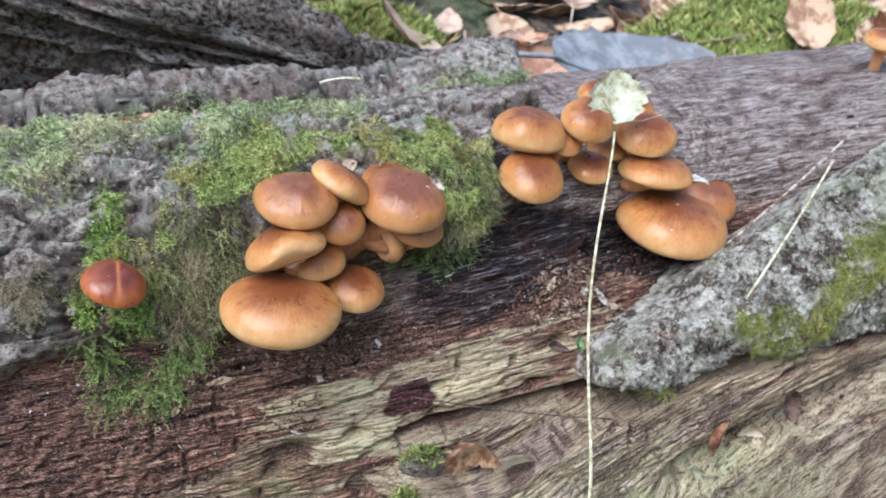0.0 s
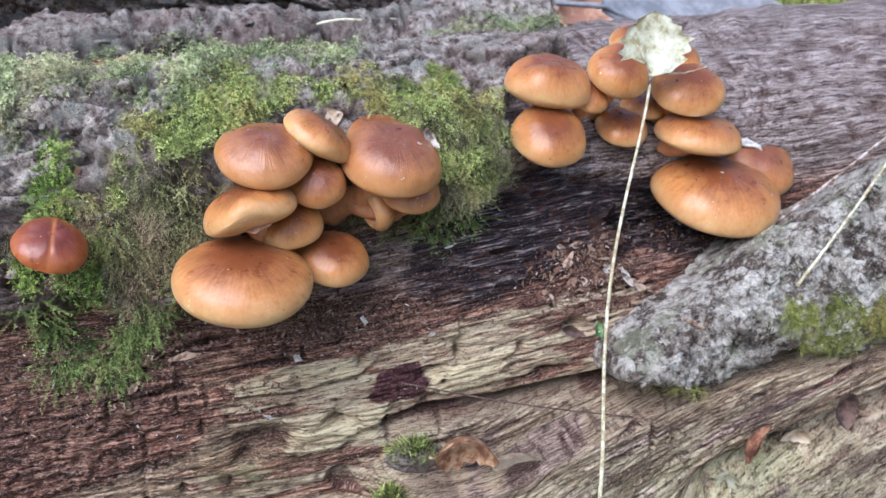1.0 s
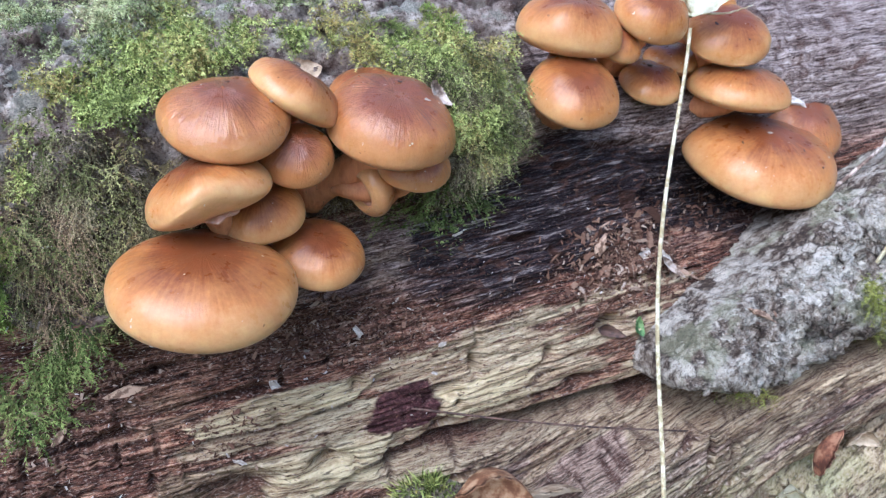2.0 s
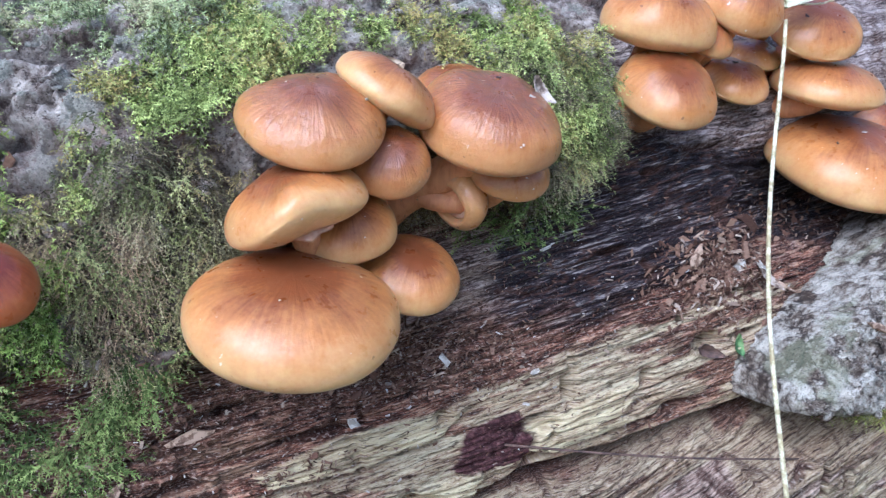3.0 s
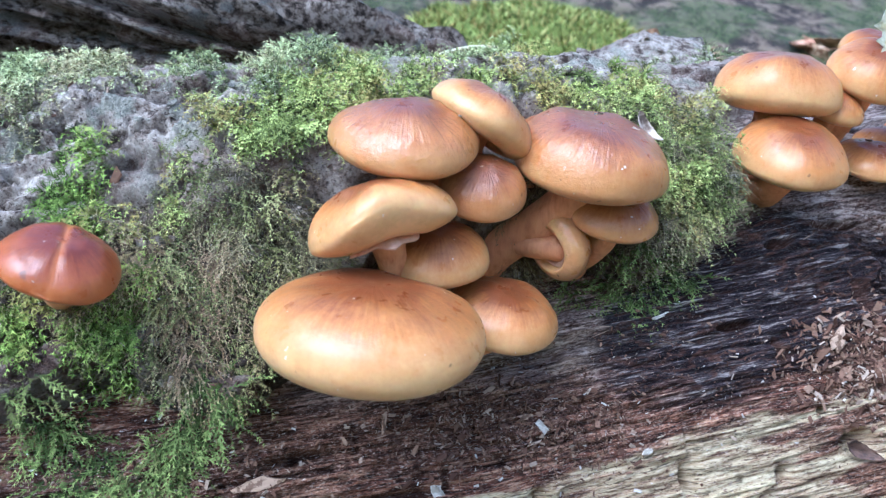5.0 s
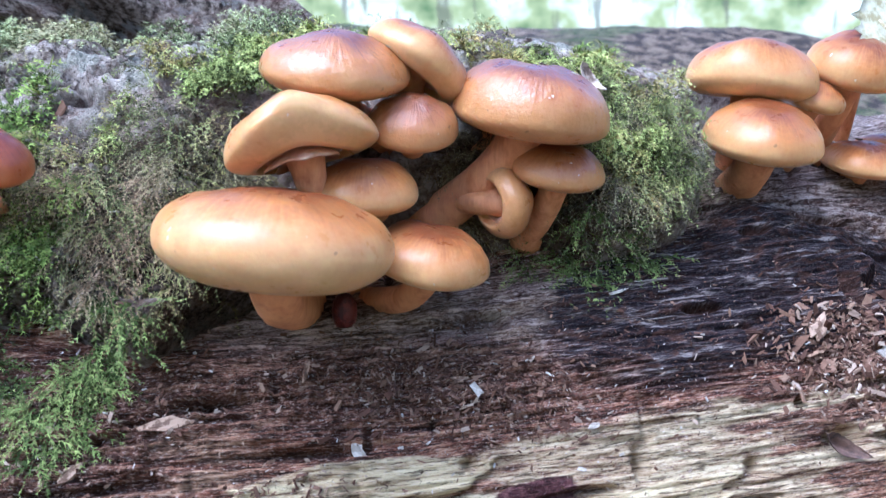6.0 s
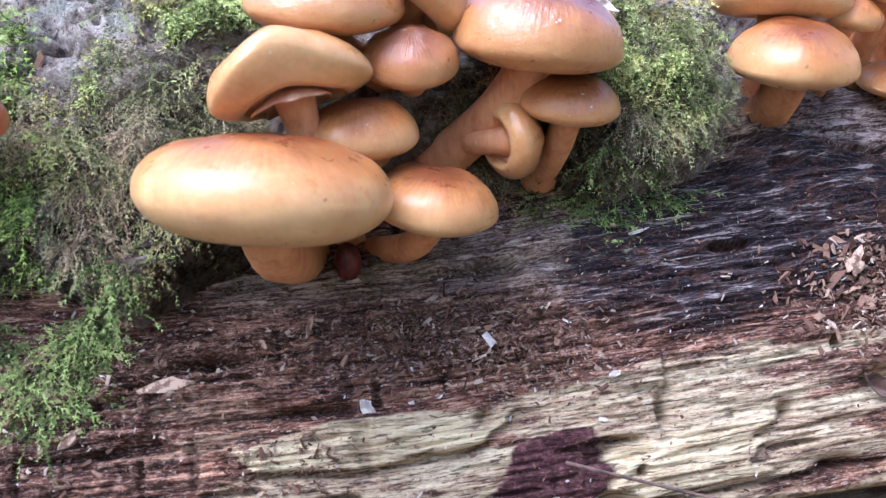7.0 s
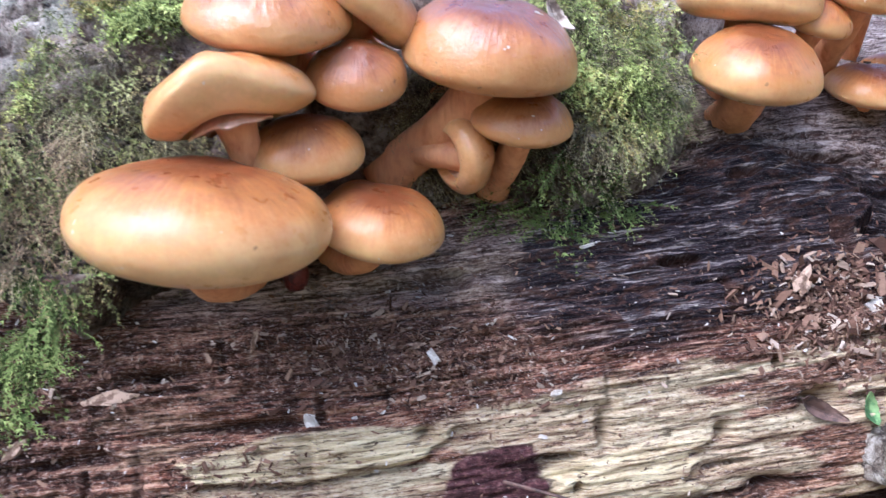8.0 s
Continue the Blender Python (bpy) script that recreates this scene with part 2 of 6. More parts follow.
def crust_material():
    m = Nodes("lichen crusted bark")
    mid, patch, fine = m.wide(340, 8, 0.78), m.wide(70, 6, 0.7), m.wide(1500, 4, 0.7)
    warp = m.node("ShaderNodeTexNoise", Scale=260.0, Detail=4, Roughness=0.65)
    m.link(m.coords(), warp.inputs["Vector"])
    shift = m.node("ShaderNodeVectorMath")
    shift.operation = "MULTIPLY_ADD"
    m.link(warp.outputs["Color"], shift.inputs[0])
    shift.inputs[1].default_value = (0.007, 0.007, 0.007)
    m.link(m.coords(), shift.inputs[2])
    edge, cell = m.node("ShaderNodeTexVoronoi", Scale=210.0), m.node("ShaderNodeTexVoronoi", Scale=210.0)
    edge.feature = "DISTANCE_TO_EDGE"
    m.link(shift.outputs[0], edge.inputs["Vector"])
    m.link(shift.outputs[0], cell.inputs["Vector"])
    tone = m.node("ShaderNodeSeparateColor")
    m.link(cell.outputs["Color"], tone.inputs[0])
    both = m.maths("ADD", m.maths("MULTIPLY", mid, 0.40), m.maths("ADD", m.maths("MULTIPLY", patch, 0.32), m.maths("MULTIPLY", tone.outputs[0], 0.28)))
    col = m.ramp(both, [(0.26, (0.075, 0.050, 0.034)), (0.40, (0.25, 0.193, 0.140)), (0.53, (0.47, 0.40, 0.31)), (0.76, (0.72, 0.645, 0.52))])
    crack = m.grey(edge.outputs["Distance"], 0.09, 0.01)
    col = m.mix(m.maths("MULTIPLY", crack, m.grey(patch, 0.25, 0.75, 0.9, 0.25)), col, (0.05, 0.035, 0.027))
    col = m.mix(m.grey(m.wide(50, 4, 0.6), 0.62, 0.82, 0, 0.4), col, (0.40, 0.40, 0.24))
    col = m.mix(m.grey(fine, 0.22, 0.05, 0, 0.6), col, (0.06, 0.045, 0.036))
    h = m.maths("SUBTRACT", m.maths("ADD", m.maths("MULTIPLY", mid, 0.7), m.maths("ADD", m.maths("MULTIPLY", fine, 0.4), m.maths("MULTIPLY", tone.outputs[1], 0.8))), m.maths("MULTIPLY", crack, 0.9))
    m.bump(h, 0.8, 0.0009)
    return m.done(col, 0.9, Specular_IOR_Level=0.2)


def moss_material(name, deep, mid, tip, dry):
    m = Nodes(name)
    t = m.attr("tone")
    # near-black feet under bright tips: shade between shoots put into the colour
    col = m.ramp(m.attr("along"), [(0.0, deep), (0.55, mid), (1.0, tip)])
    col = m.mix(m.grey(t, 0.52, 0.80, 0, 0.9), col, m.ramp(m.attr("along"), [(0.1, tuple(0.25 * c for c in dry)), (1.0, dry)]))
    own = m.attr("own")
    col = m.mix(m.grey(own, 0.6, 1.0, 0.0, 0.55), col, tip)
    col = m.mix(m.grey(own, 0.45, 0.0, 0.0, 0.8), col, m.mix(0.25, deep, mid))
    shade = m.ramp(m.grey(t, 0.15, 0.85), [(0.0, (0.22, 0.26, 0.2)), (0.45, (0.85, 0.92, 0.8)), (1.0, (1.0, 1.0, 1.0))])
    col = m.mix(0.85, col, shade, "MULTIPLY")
    return m.done(col, 0.7, Subsurface_Weight=0.0, Specular_IOR_Level=0.12)


def cap_material(name, centre, middle, margin, wet=0.22, wrinkle=0.16):
    m = Nodes(name)
    ang, rad = m.attr("ang"), m.attr("rad")
    comb = m.node("ShaderNodeCombineXYZ")
    m.link(ang, comb.inputs[0])
    m.link(m.maths("MULTIPLY", rad, 0.35), comb.inputs[1])
    streak = m.node("ShaderNodeTexNoise", Scale=7.0, Detail=3, Roughness=0.55)
    m.link(comb.outputs[0], streak.inputs["Vector"])
    cloud = m.noise(150, 5, 0.6)
    fine = m.noise(1100, 4, 0.65)
    fade = m.grey(rad, 0.55, 0.95, 1.0, 0.1)
    ray = m.maths("MULTIPLY", m.maths("SUBTRACT", streak.outputs[0], 0.5), fade)
    r = m.maths("ADD", m.maths("MULTIPLY", rad, 0.80), m.maths("MULTIPLY", ray, 0.36))
    r = m.maths("ADD", r, m.maths("MULTIPLY", m.maths("SUBTRACT", cloud, 0.5), 0.55))
    r = m.maths("ADD", r, m.maths("MULTIPLY", m.maths("SUBTRACT", fine, 0.5), 0.24))
    col = m.ramp(r, [(0.16, centre), (0.50, middle), (0.72, tuple(0.5 * a + 0.5 * b for a, b in zip(middle, margin))), (0.92, margin), (1.0, tuple(min(1.10 * c + 0.02, 0.9) for c in margin))])
    col = m.mix(m.maths("MULTIPLY", m.attr("crease"), 0.75), col, margin)
    spots = m.noise(420, 2, 0.5)
    col = m.mix(m.grey(spots, 0.73, 0.78, 0, 0.6), col, (0.09, 0.03, 0.012))
    col = m.mix(m.grey(m.noise(520, 2, 0.5, (1, 1.6, 1)), 0.745, 0.77, 0, 0.8), col, (0.74, 0.66, 0.52))
    relief = m.maths("ADD", m.maths("MULTIPLY", ray, 0.6), m.maths("ADD", m.maths("MULTIPLY", m.noise(240, 6, 0.62), 1.1), m.maths("MULTIPLY", fine, 0.25)))
    m.bump(relief, wrinkle, 0.0010)
    wet_relief = m.node("ShaderNodeBump", Strength=min(1.0, wrinkle * 1.7), Distance=0.0010)
    m.link(relief, wet_relief.inputs["Height"])
    m.link(wet_relief.outputs[0], m.bsdf.inputs["Coat Normal"])
    mat = m.done(col, m.grey(m.noise(300, 3, 0.6), 0.35, 0.65, 0.27, 0.42), Subsurface_Weight=0.3, Coat_Weight=wet, Coat_Roughness=0.11, Coat_IOR=1.48)
    m.bsdf.inputs["Subsurface Radius"].default_value = (0.9, 0.42, 0.15)
    m.bsdf.inputs["Subsurface Scale"].default_value = 0.0024
    m.bsdf.inputs["Specular IOR Level"].default_value = 0.24
    return mat


def flesh_material(name, dark, light, scale=900):
    m = Nodes(name)
    fib = m.noise(1, 5, 0.6, (scale, scale, 120))
    blot = m.noise(220, 4, 0.6)
    col = m.mix(m.grey(blot, 0.35, 0.7), m.ramp(fib, [(0.3, dark), (0.7, light)]), light)
    m.bump(fib, 0.5, 0.0006)
    mat = m.done(col, 0.6, Subsurface_Weight=0.2)
    m.bsdf.inputs["Subsurface Radius"].default_value = (0.9, 0.45, 0.2)
    m.bsdf.inputs["Subsurface Scale"].default_value = 0.0018
    return mat


def dry_material(name, stops, scale=240, rough=0.75, per_object=0.0):
    """Leaf, stalk, chip: mottled dry plant matter."""
    m = Nodes(name)
    col = m.ramp(m.wide(scale, 6, 0.65), stops)
    if per_object:
        rnd = m.node("ShaderNodeObjectInfo").outputs["Random"]
        col = m.mix(m.grey(rnd, 0, 1, 0, per_object), col, m.ramp(rnd, [(0.0, (0.30, 0.12, 0.055)), (0.35, (0.55, 0.37, 0.20)), (0.65, (0.50, 0.20, 0.10)), (1.0, (0.64, 0.52, 0.40))]))
    m.bump(m.noise(scale * 4, 4, 0.7), 0.5, 0.0006)
    return m.done(col, rough)


def chip_material():
    m = Nodes("wood chips")
    col = m.ramp(m.island(), [(0.0, (0.04, 0.018, 0.012)), (0.5, (0.17, 0.088, 0.055)), (0.85, (0.28, 0.175, 0.11)), (1.0, (0.48, 0.385, 0.29))])
    col = m.mix(m.grey(m.noise(1, 4, 0.6, (300, 1600, 1600)), 0.4, 0.7, 0, 0.5), col, (0.09, 0.05, 0.03))
    return m.done(col, 0.85, Specular_IOR_Level=0.15)


def soil_material():
    m = Nodes("forest soil")
    a, b, c = m.wide(3, 6, 0.6), m.wide(35, 6, 0.7), m.wide(220, 4, 0.7)
    col = m.ramp(b, [(0.25, (0.06, 0.04, 0.026)), (0.5, (0.20, 0.135, 0.085)), (0.75, (0.36, 0.26, 0.17))])
    col = m.mix(m.grey(a, 0.55, 0.75, 0, 0.6), col, m.ramp(c, [(0.3, (0.05, 0.075, 0.018)), (0.7, (0.20, 0.26, 0.06))]))
    m.bump(m.maths("ADD", b, m.maths("MULTIPLY", c, 0.4)), 1.0, 0.012)
    return m.done(col, 0.92)


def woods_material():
    """Woods far off, a plain distance: their glow stands in for sunlight."""
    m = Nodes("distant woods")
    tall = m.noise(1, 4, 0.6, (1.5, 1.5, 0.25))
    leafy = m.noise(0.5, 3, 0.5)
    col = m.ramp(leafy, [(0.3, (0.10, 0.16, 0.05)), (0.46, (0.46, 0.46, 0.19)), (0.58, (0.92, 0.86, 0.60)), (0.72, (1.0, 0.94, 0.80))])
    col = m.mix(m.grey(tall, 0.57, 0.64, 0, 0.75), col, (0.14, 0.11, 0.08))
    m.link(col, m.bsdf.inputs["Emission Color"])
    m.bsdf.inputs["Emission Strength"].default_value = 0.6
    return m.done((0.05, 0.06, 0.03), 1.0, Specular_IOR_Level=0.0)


WOOD = wood_material()
BARK = bark_material("weathered bark", [(0.05, (0.075, 0.050, 0.037)), (0.28, (0.25, 0.19, 0.147)), (0.58, (0.45, 0.365, 0.29)), (0.92, (0.66, 0.56, 0.455))], (0.52, 0.475, 0.37), -0.10)
CRUST = crust_material()
DARK_BARK = bark_material("dark rough bark", [(0.15, (0.024, 0.018, 0.014)), (0.45, (0.17, 0.13, 0.10)), (0.8, (0.42, 0.35, 0.285))], (0.32, 0.30, 0.27), -0.1)
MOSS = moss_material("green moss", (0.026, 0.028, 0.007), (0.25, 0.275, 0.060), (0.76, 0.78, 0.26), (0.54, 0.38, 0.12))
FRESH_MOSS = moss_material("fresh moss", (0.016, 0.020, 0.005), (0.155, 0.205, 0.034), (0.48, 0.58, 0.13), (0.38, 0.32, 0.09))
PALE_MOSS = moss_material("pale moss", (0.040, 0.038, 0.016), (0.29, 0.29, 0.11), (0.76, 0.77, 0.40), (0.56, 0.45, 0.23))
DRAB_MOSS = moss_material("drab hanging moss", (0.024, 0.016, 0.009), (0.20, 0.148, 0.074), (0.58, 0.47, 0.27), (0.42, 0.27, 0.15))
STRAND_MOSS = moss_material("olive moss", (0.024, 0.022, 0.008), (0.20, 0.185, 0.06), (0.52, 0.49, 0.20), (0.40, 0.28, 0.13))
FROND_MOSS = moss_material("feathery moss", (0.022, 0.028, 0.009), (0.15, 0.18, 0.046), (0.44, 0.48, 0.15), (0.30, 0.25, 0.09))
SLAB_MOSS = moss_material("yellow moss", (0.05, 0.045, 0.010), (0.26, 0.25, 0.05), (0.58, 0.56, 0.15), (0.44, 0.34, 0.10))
CAP = cap_material("tawny cap skin", (0.19, 0.056, 0.016), (0.46, 0.188, 0.050), (0.70, 0.425, 0.172), 0.25)
CAP_DARK = cap_material("russet cap skin", (0.16, 0.034, 0.014), (0.31, 0.082, 0.022), (0.48, 0.155, 0.04), 0.5)
CAP_BROWN = cap_material("chestnut cap skin", (0.20, 0.060, 0.018), (0.42, 0.165, 0.046), (0.62, 0.325, 0.118), 0.7, 0.38)
STEM = flesh_material("stem flesh", (0.44, 0.145, 0.048), (0.72, 0.34, 0.135))
GILL = flesh_material("gill flesh", (0.50, 0.24, 0.13), (0.72, 0.43, 0.27))
LEAF = dry_material("dry brown leaf", [(0.2, (0.20, 0.085, 0.035)), (0.5, (0.36, 0.18, 0.08)), (0.8, (0.52, 0.33, 0.18))])
PALE_LEAF = dry_material("faded leaf", [(0.1, (0.34, 0.28, 0.13)), (0.4, (0.52, 0.47, 0.29)), (0.9, (0.66, 0.62, 0.44))])
RUSSET_LEAF = dry_material("russet leaf", [(0.2, (0.10, 0.035, 0.018)), (0.5, (0.23, 0.09, 0.042)), (0.8, (0.36, 0.18, 0.095))])
TAN_LEAF = dry_material("tan leaf", [(0.1, (0.30, 0.20, 0.11)), (0.5, (0.50, 0.37, 0.23)), (0.9, (0.62, 0.49, 0.33))])
DARK_TWIG = dry_material("dark twig", [(0.2, (0.05, 0.028, 0.02)), (0.8, (0.16, 0.09, 0.06))], 300)
FROND_LEAF = dry_material("green leaf", [(0.2, (0.05, 0.11, 0.03)), (0.5, (0.11, 0.20, 0.06)), (0.8, (0.22, 0.32, 0.11))])
GREY_LEAF = dry_material("grey leaf", [(0.2, (0.18, 0.17, 0.165)), (0.5, (0.25, 0.237, 0.225)), (0.8, (0.33, 0.31, 0.295))], 40)
LITTER = dry_material("leaf litter", [(0.3, (0.13, 0.055, 0.025)), (0.5, (0.36, 0.20, 0.10)), (0.7, (0.55, 0.40, 0.25))], 60, 0.8, 0.8)
STALK = dry_material("straw stalk", [(0.2, (0.40, 0.31, 0.15)), (0.5, (0.58, 0.50, 0.29)), (0.8, (0.72, 0.65, 0.44))], 400, 0.5)
TWIG = dry_material("dry twig", [(0.3, (0.14, 0.09, 0.06)), (0.5, (0.33, 0.24, 0.17)), (0.7, (0.52, 0.42, 0.33))], 300)
CHIPS = chip_material()
BLEACHED = dry_material("bleached flecks", [(0.3, (0.40, 0.34, 0.27)), (0.7, (0.64, 0.58, 0.50))], 500)
SPLINT = dry_material('wood fibres', [(0.35, (0.05, 0.028, 0.018)), (0.5, (0.17, 0.105, 0.066)), (0.65, (0.34, 0.24, 0.16))], 60)
SOIL = soil_material()
WOODS = woods_material()

# ---- the log: a cylinder along x with broken wood, bark and hollows ----
AXIS_Y, AXIS_Z = 0.352, 0.223
DEG = 0.00218                     # metres of girth per degree


def place(x, th, r):
    """The point of the log at x, th degrees up from its near side, r from its axis."""
    a = np.radians(th)
    return np.stack(np.broadcast_arrays(x, AXIS_Y - r * np.cos(a), AXIS_Z + r * np.sin(a)), -1)


def ledge_lines(x):
    """Foot of the upper wood and crest of the lower ridge, in degrees."""
    foot = np.interp(x, [0.04, 0.06, 0.08, 0.106, 0.13, 0.148, 0.192, 0.26, 0.4], [5, 9, 11, 10.5, 11, 11, 14.5, 14.5, 13])
    crest = np.interp(x, [0.04, 0.066, 0.085, 0.106, 0.148, 0.192, 0.26, 0.4], [1, 5, 2.5, 2.5, 8, 12.3, 12.3, 11])
    return foot, crest


def cracks(x, s):
    return step(0.82, 0.92, vnoise(x * 60, s * 330, 0.0, 31)), step(0.78, 0.88, vnoise(x * 330, s * 90, 0.0, 33)) * step(0.5, 0.66, vnoise(x * 40, s * 40, 0.0, 34))


def plates(x, s):
    return 9 * (fbm(x * 34, s * 170, 0.0, 11, 3) + 0.16 * (fbm(x * 240, s * 420, 0.0, 12, 3) - 0.5))


def warped(x, th):
    """Girth followed by the fibres, which slant on the lower ridge."""
    s = th * DEG
    foot, crest = ledge_lines(x)
    slant = 0.25 * (np.clip(x, 0.08, 0.3) - 0.1) * step(0.08, 0.12, x) * step(foot + 0.8, foot - 0.2, th)
    return s + 0.0014 * (fbm(x * 22, s * 40, 0.0, 5, 2) - 0.5) - slant - 0.065 * (np.clip(x, 0.05, 0.2) - 0.05)


PLANKS = ((0.034, 0.067, 7.8, 14.2), (0.084, 0.112, 13.0, 18.0))


def main_plank(x, th):
    """The long pale plate under the middle cluster, with a broken lower edge."""
    jag = 0.9 * (fbm(x * 160, th * DEG * 200, 0.0, 38, 4) - 0.5)
    xj = x + 0.006 * (fbm(x * 60, th * DEG * 700, 0.0, 39, 3) - 0.5)
    upper = np.interp(x, [0.0178, 0.0247, 0.0349, 0.06, 0.0656], [21.6, 22.4, 23.1, 23.1, 22.7]) + jag
    lower = np.interp(x, [0.0178, 0.0186, 0.0383, 0.0546, 0.061, 0.0656], [20.6, 19.9, 19.0, 19.7, 20.4, 22.0]) + 1.3 * jag
    return step(0.016, 0.0185, xj) * step(0.0662, 0.0652, xj) * step(lower - 0.1, lower + 0.15, th) * step(upper + 0.2, upper - 0.2, th)


def planks(x, th):
    """Sound pale plates of wood that stand a little proud."""
    s = warped(x, th) / DEG + 1.2 * (fbm(x * 60, th * DEG * 60, 0.0, 38, 3) - 0.5)
    out = main_plank(x, th)
    x = x + 0.012 * (fbm(x * 60, th * DEG * 420, 0.0, 39, 3) - 0.5)
    for x0, x1, t0, t1 in PLANKS:
        out = np.maximum(out, step(x0, x0 + 0.002, x) * step(x1, x1 - 0.0008, x) * step(t0, t0 + 0.35, s) * step(t1, t1 - 0.35, s))
    return out


HOLES = ((0.0205, 11.5, 0.0085, 1.9), (0.0185, 8.5, 0.0035, 1.2), (0.1385, 21.7, 0.0042, 1.0), (0.132, 26.0, 0.0011, 0.5), (0.0950, 20.8, 0.0012, 1.4), (0.061, 22.3, 0.0016, 0.5), (0.139, 22.5, 0.0032, 0.8), (0.118, 20.2, 0.0014, 0.7), (0.0885, 16.5, 0.0007, 0.4), (0.052, 12.5, 0.005, 1.0), (0.030, 11.0, 0.006, 1.6), (0.126, 15.0, 0.004, 0.8), (0.012, 29.3, 0.008, 0.6), (0.029, 24.2, 0.009, 0.5))


def ledge_r(x, th):
    """The step at the foot of the upper wood and the ridge below it."""
    (foot, crest), on = ledge_lines(x), step(0.045, 0.085, x)
    return on * (0.006 * step(foot + 0.6, foot - 0.6, th) + 0.018 * step(crest + 0.8, crest - 0.6, th) - 0.010 * bell(th, foot + 0.2, 1.2))


def wood_r(x, th):
    s = warped(x, th)
    r = 0.1195 + 0.005 * (fbm(x * 8, s * 28, 0.0, 1, 3) - 0.5)
    r = r + ledge_r(x, th)
    tc = -6 + (x - 0.176) * 82
    r = r - step(0.16, 0.19, x) * 0.014 * bell(th, tc + 1.5, 2.6)
    r = r + 0.04 * step(4, -40, th) * step(-0.05, 0.15, x) + 0.012 * step(10, -30, th)
    r = r - 0.016 * step(0.159, 0.166, x + 0.003 * np.sin(th)) * step(0.225, 0.19, x) * bell(th, 37, 6.5) - 0.006 * bell(x, 0.045, 0.03) * bell(th, 43, 4)
    r = r + 0.004 * bell(x, 0.135, 0.012) * bell(th, 47, 4) - 0.014 * bell(x, 0.190, 0.022) * bell(th, 44, 6)
    r = r - 0.014 * bell(x, 0.225, 0.030) * bell(th, 38, 9) - 0.008 * bell(x, 0.26, 0.03) * bell(th, 44, 5)
    for hx, ht, wx, wt in HOLES:
        r = r - 0.0055 * bell(x, hx, wx) * bell(th, ht, wt)
    # split plates, fibres, crumbs
    terr = np.floor(plates(x, s)) / 9
    calm = 1 - 0.8 * step(28, 22, th)
    weather = step(44, 52, th) * step(0.1, 0.16, x)
    r = r + 0.0042 * (terr - 0.5) * (1 - 0.3 * weather) * calm
    fib = fbm(x * 70, s * 480, 0.0, 21, 3)
    r = r + (0.0019 + 0.0020 * weather) * (np.floor(fib * 7) / 7 - 0.5) * calm + 0.0013 * (vnoise(x * 150, s * 1300, 0.0, 22) - 0.5)
    r = r + 0.0016 * planks(x, th) - 0.0022 * bell(th, np.interp(x, [0.018, 0.038, 0.0546, 0.061], [19.4, 18.5, 19.2, 19.9]), 0.5) * step(0.018, 0.022, x) * step(0.064, 0.060, x)
    r = r + 0.0009 * purple_skin(x, th)
    along, across = cracks(x, s)
    r = r - 0.0030 * along - 0.0018 * across
    r = r + calm * 0.0018 * (fbm(x * 110, s * 800, 0.0, 36, 3) - 0.5) * (0.5 + fbm(x * 45, s * 60, 0.0, 37, 2))
    crumb = rot_zone(x, th)
    r = r + crumb * 0.0046 * (fbm(x * 420, s * 420, 0.0, 41, 4) - 0.5)
    return r


def purple_skin(x, th):
    """A patch of dark inner bark left on the pale wood."""
    z = np.exp(-np.abs((x - 0.0722) / 0.0105) ** 4 - np.abs((th - 17.6 + 60 * (0.0722 - x)) / 3.6) ** 4)
    return step(0.46, 0.52, z + 1.5 * (fbm(x * 80, th * DEG * 260, 0.0, 84, 4) - 0.5) * (z > 0.04))


def rot_zone(x, th):
    a = 1.25 * bell(th, 29.5, 3.8) * step(0.11, 0.07, x) * step(-0.2, -0.02, x)
    b = step(30, 25, th) * step(0.022, -0.012, x) * step(6, 12, th) * 0.95
    b = np.maximum(b, np.maximum(bell(x, 0.2, 0.028) * bell(th, 38, 7), 1.1 * bell(x, 0.0215, 0.008) * bell(th, 11.8, 2.2)))
    n = fbm(x * 50, th * DEG * 90, 0.0, 44, 4)
    return np.clip(np.maximum(a, b) + 1.6 * (n - 0.55), 0, 1) * np.clip(3 * np.maximum(a, b), 0, 1)


def bark_edge(x):
    return np.interp(x, [-0.2, -0.04, -0.02, 0.0, 0.007, 0.022, 0.045, 0.07, 0.085, 0.095, 0.115, 0.12, 0.13], [34, 36, 38, 33, 34, 41, 46, 45, 44.5, 43, 45.5, 48, 50])


def bark_mask(x, th):
    """Above 0 where the upper bark still sits, in degrees from its edge."""
    end = np.interp(th, [45, 55, 62, 70, 74, 100, 150], [0.122, 0.127, 0.130, 0.139, 0.165, 0.18, 0.2])
    n = 5 * (fbm(x * 55, th * DEG * 55, 0.0, 51, 4) - 0.5)
    return np.minimum(th - bark_edge(x), (end - x) / DEG) + n


def fissures(x, s):
    return step(0.10, 0.02, np.abs(fbm(x * 48, s * 110, 0.0, 66, 4) - 0.5) * 2)


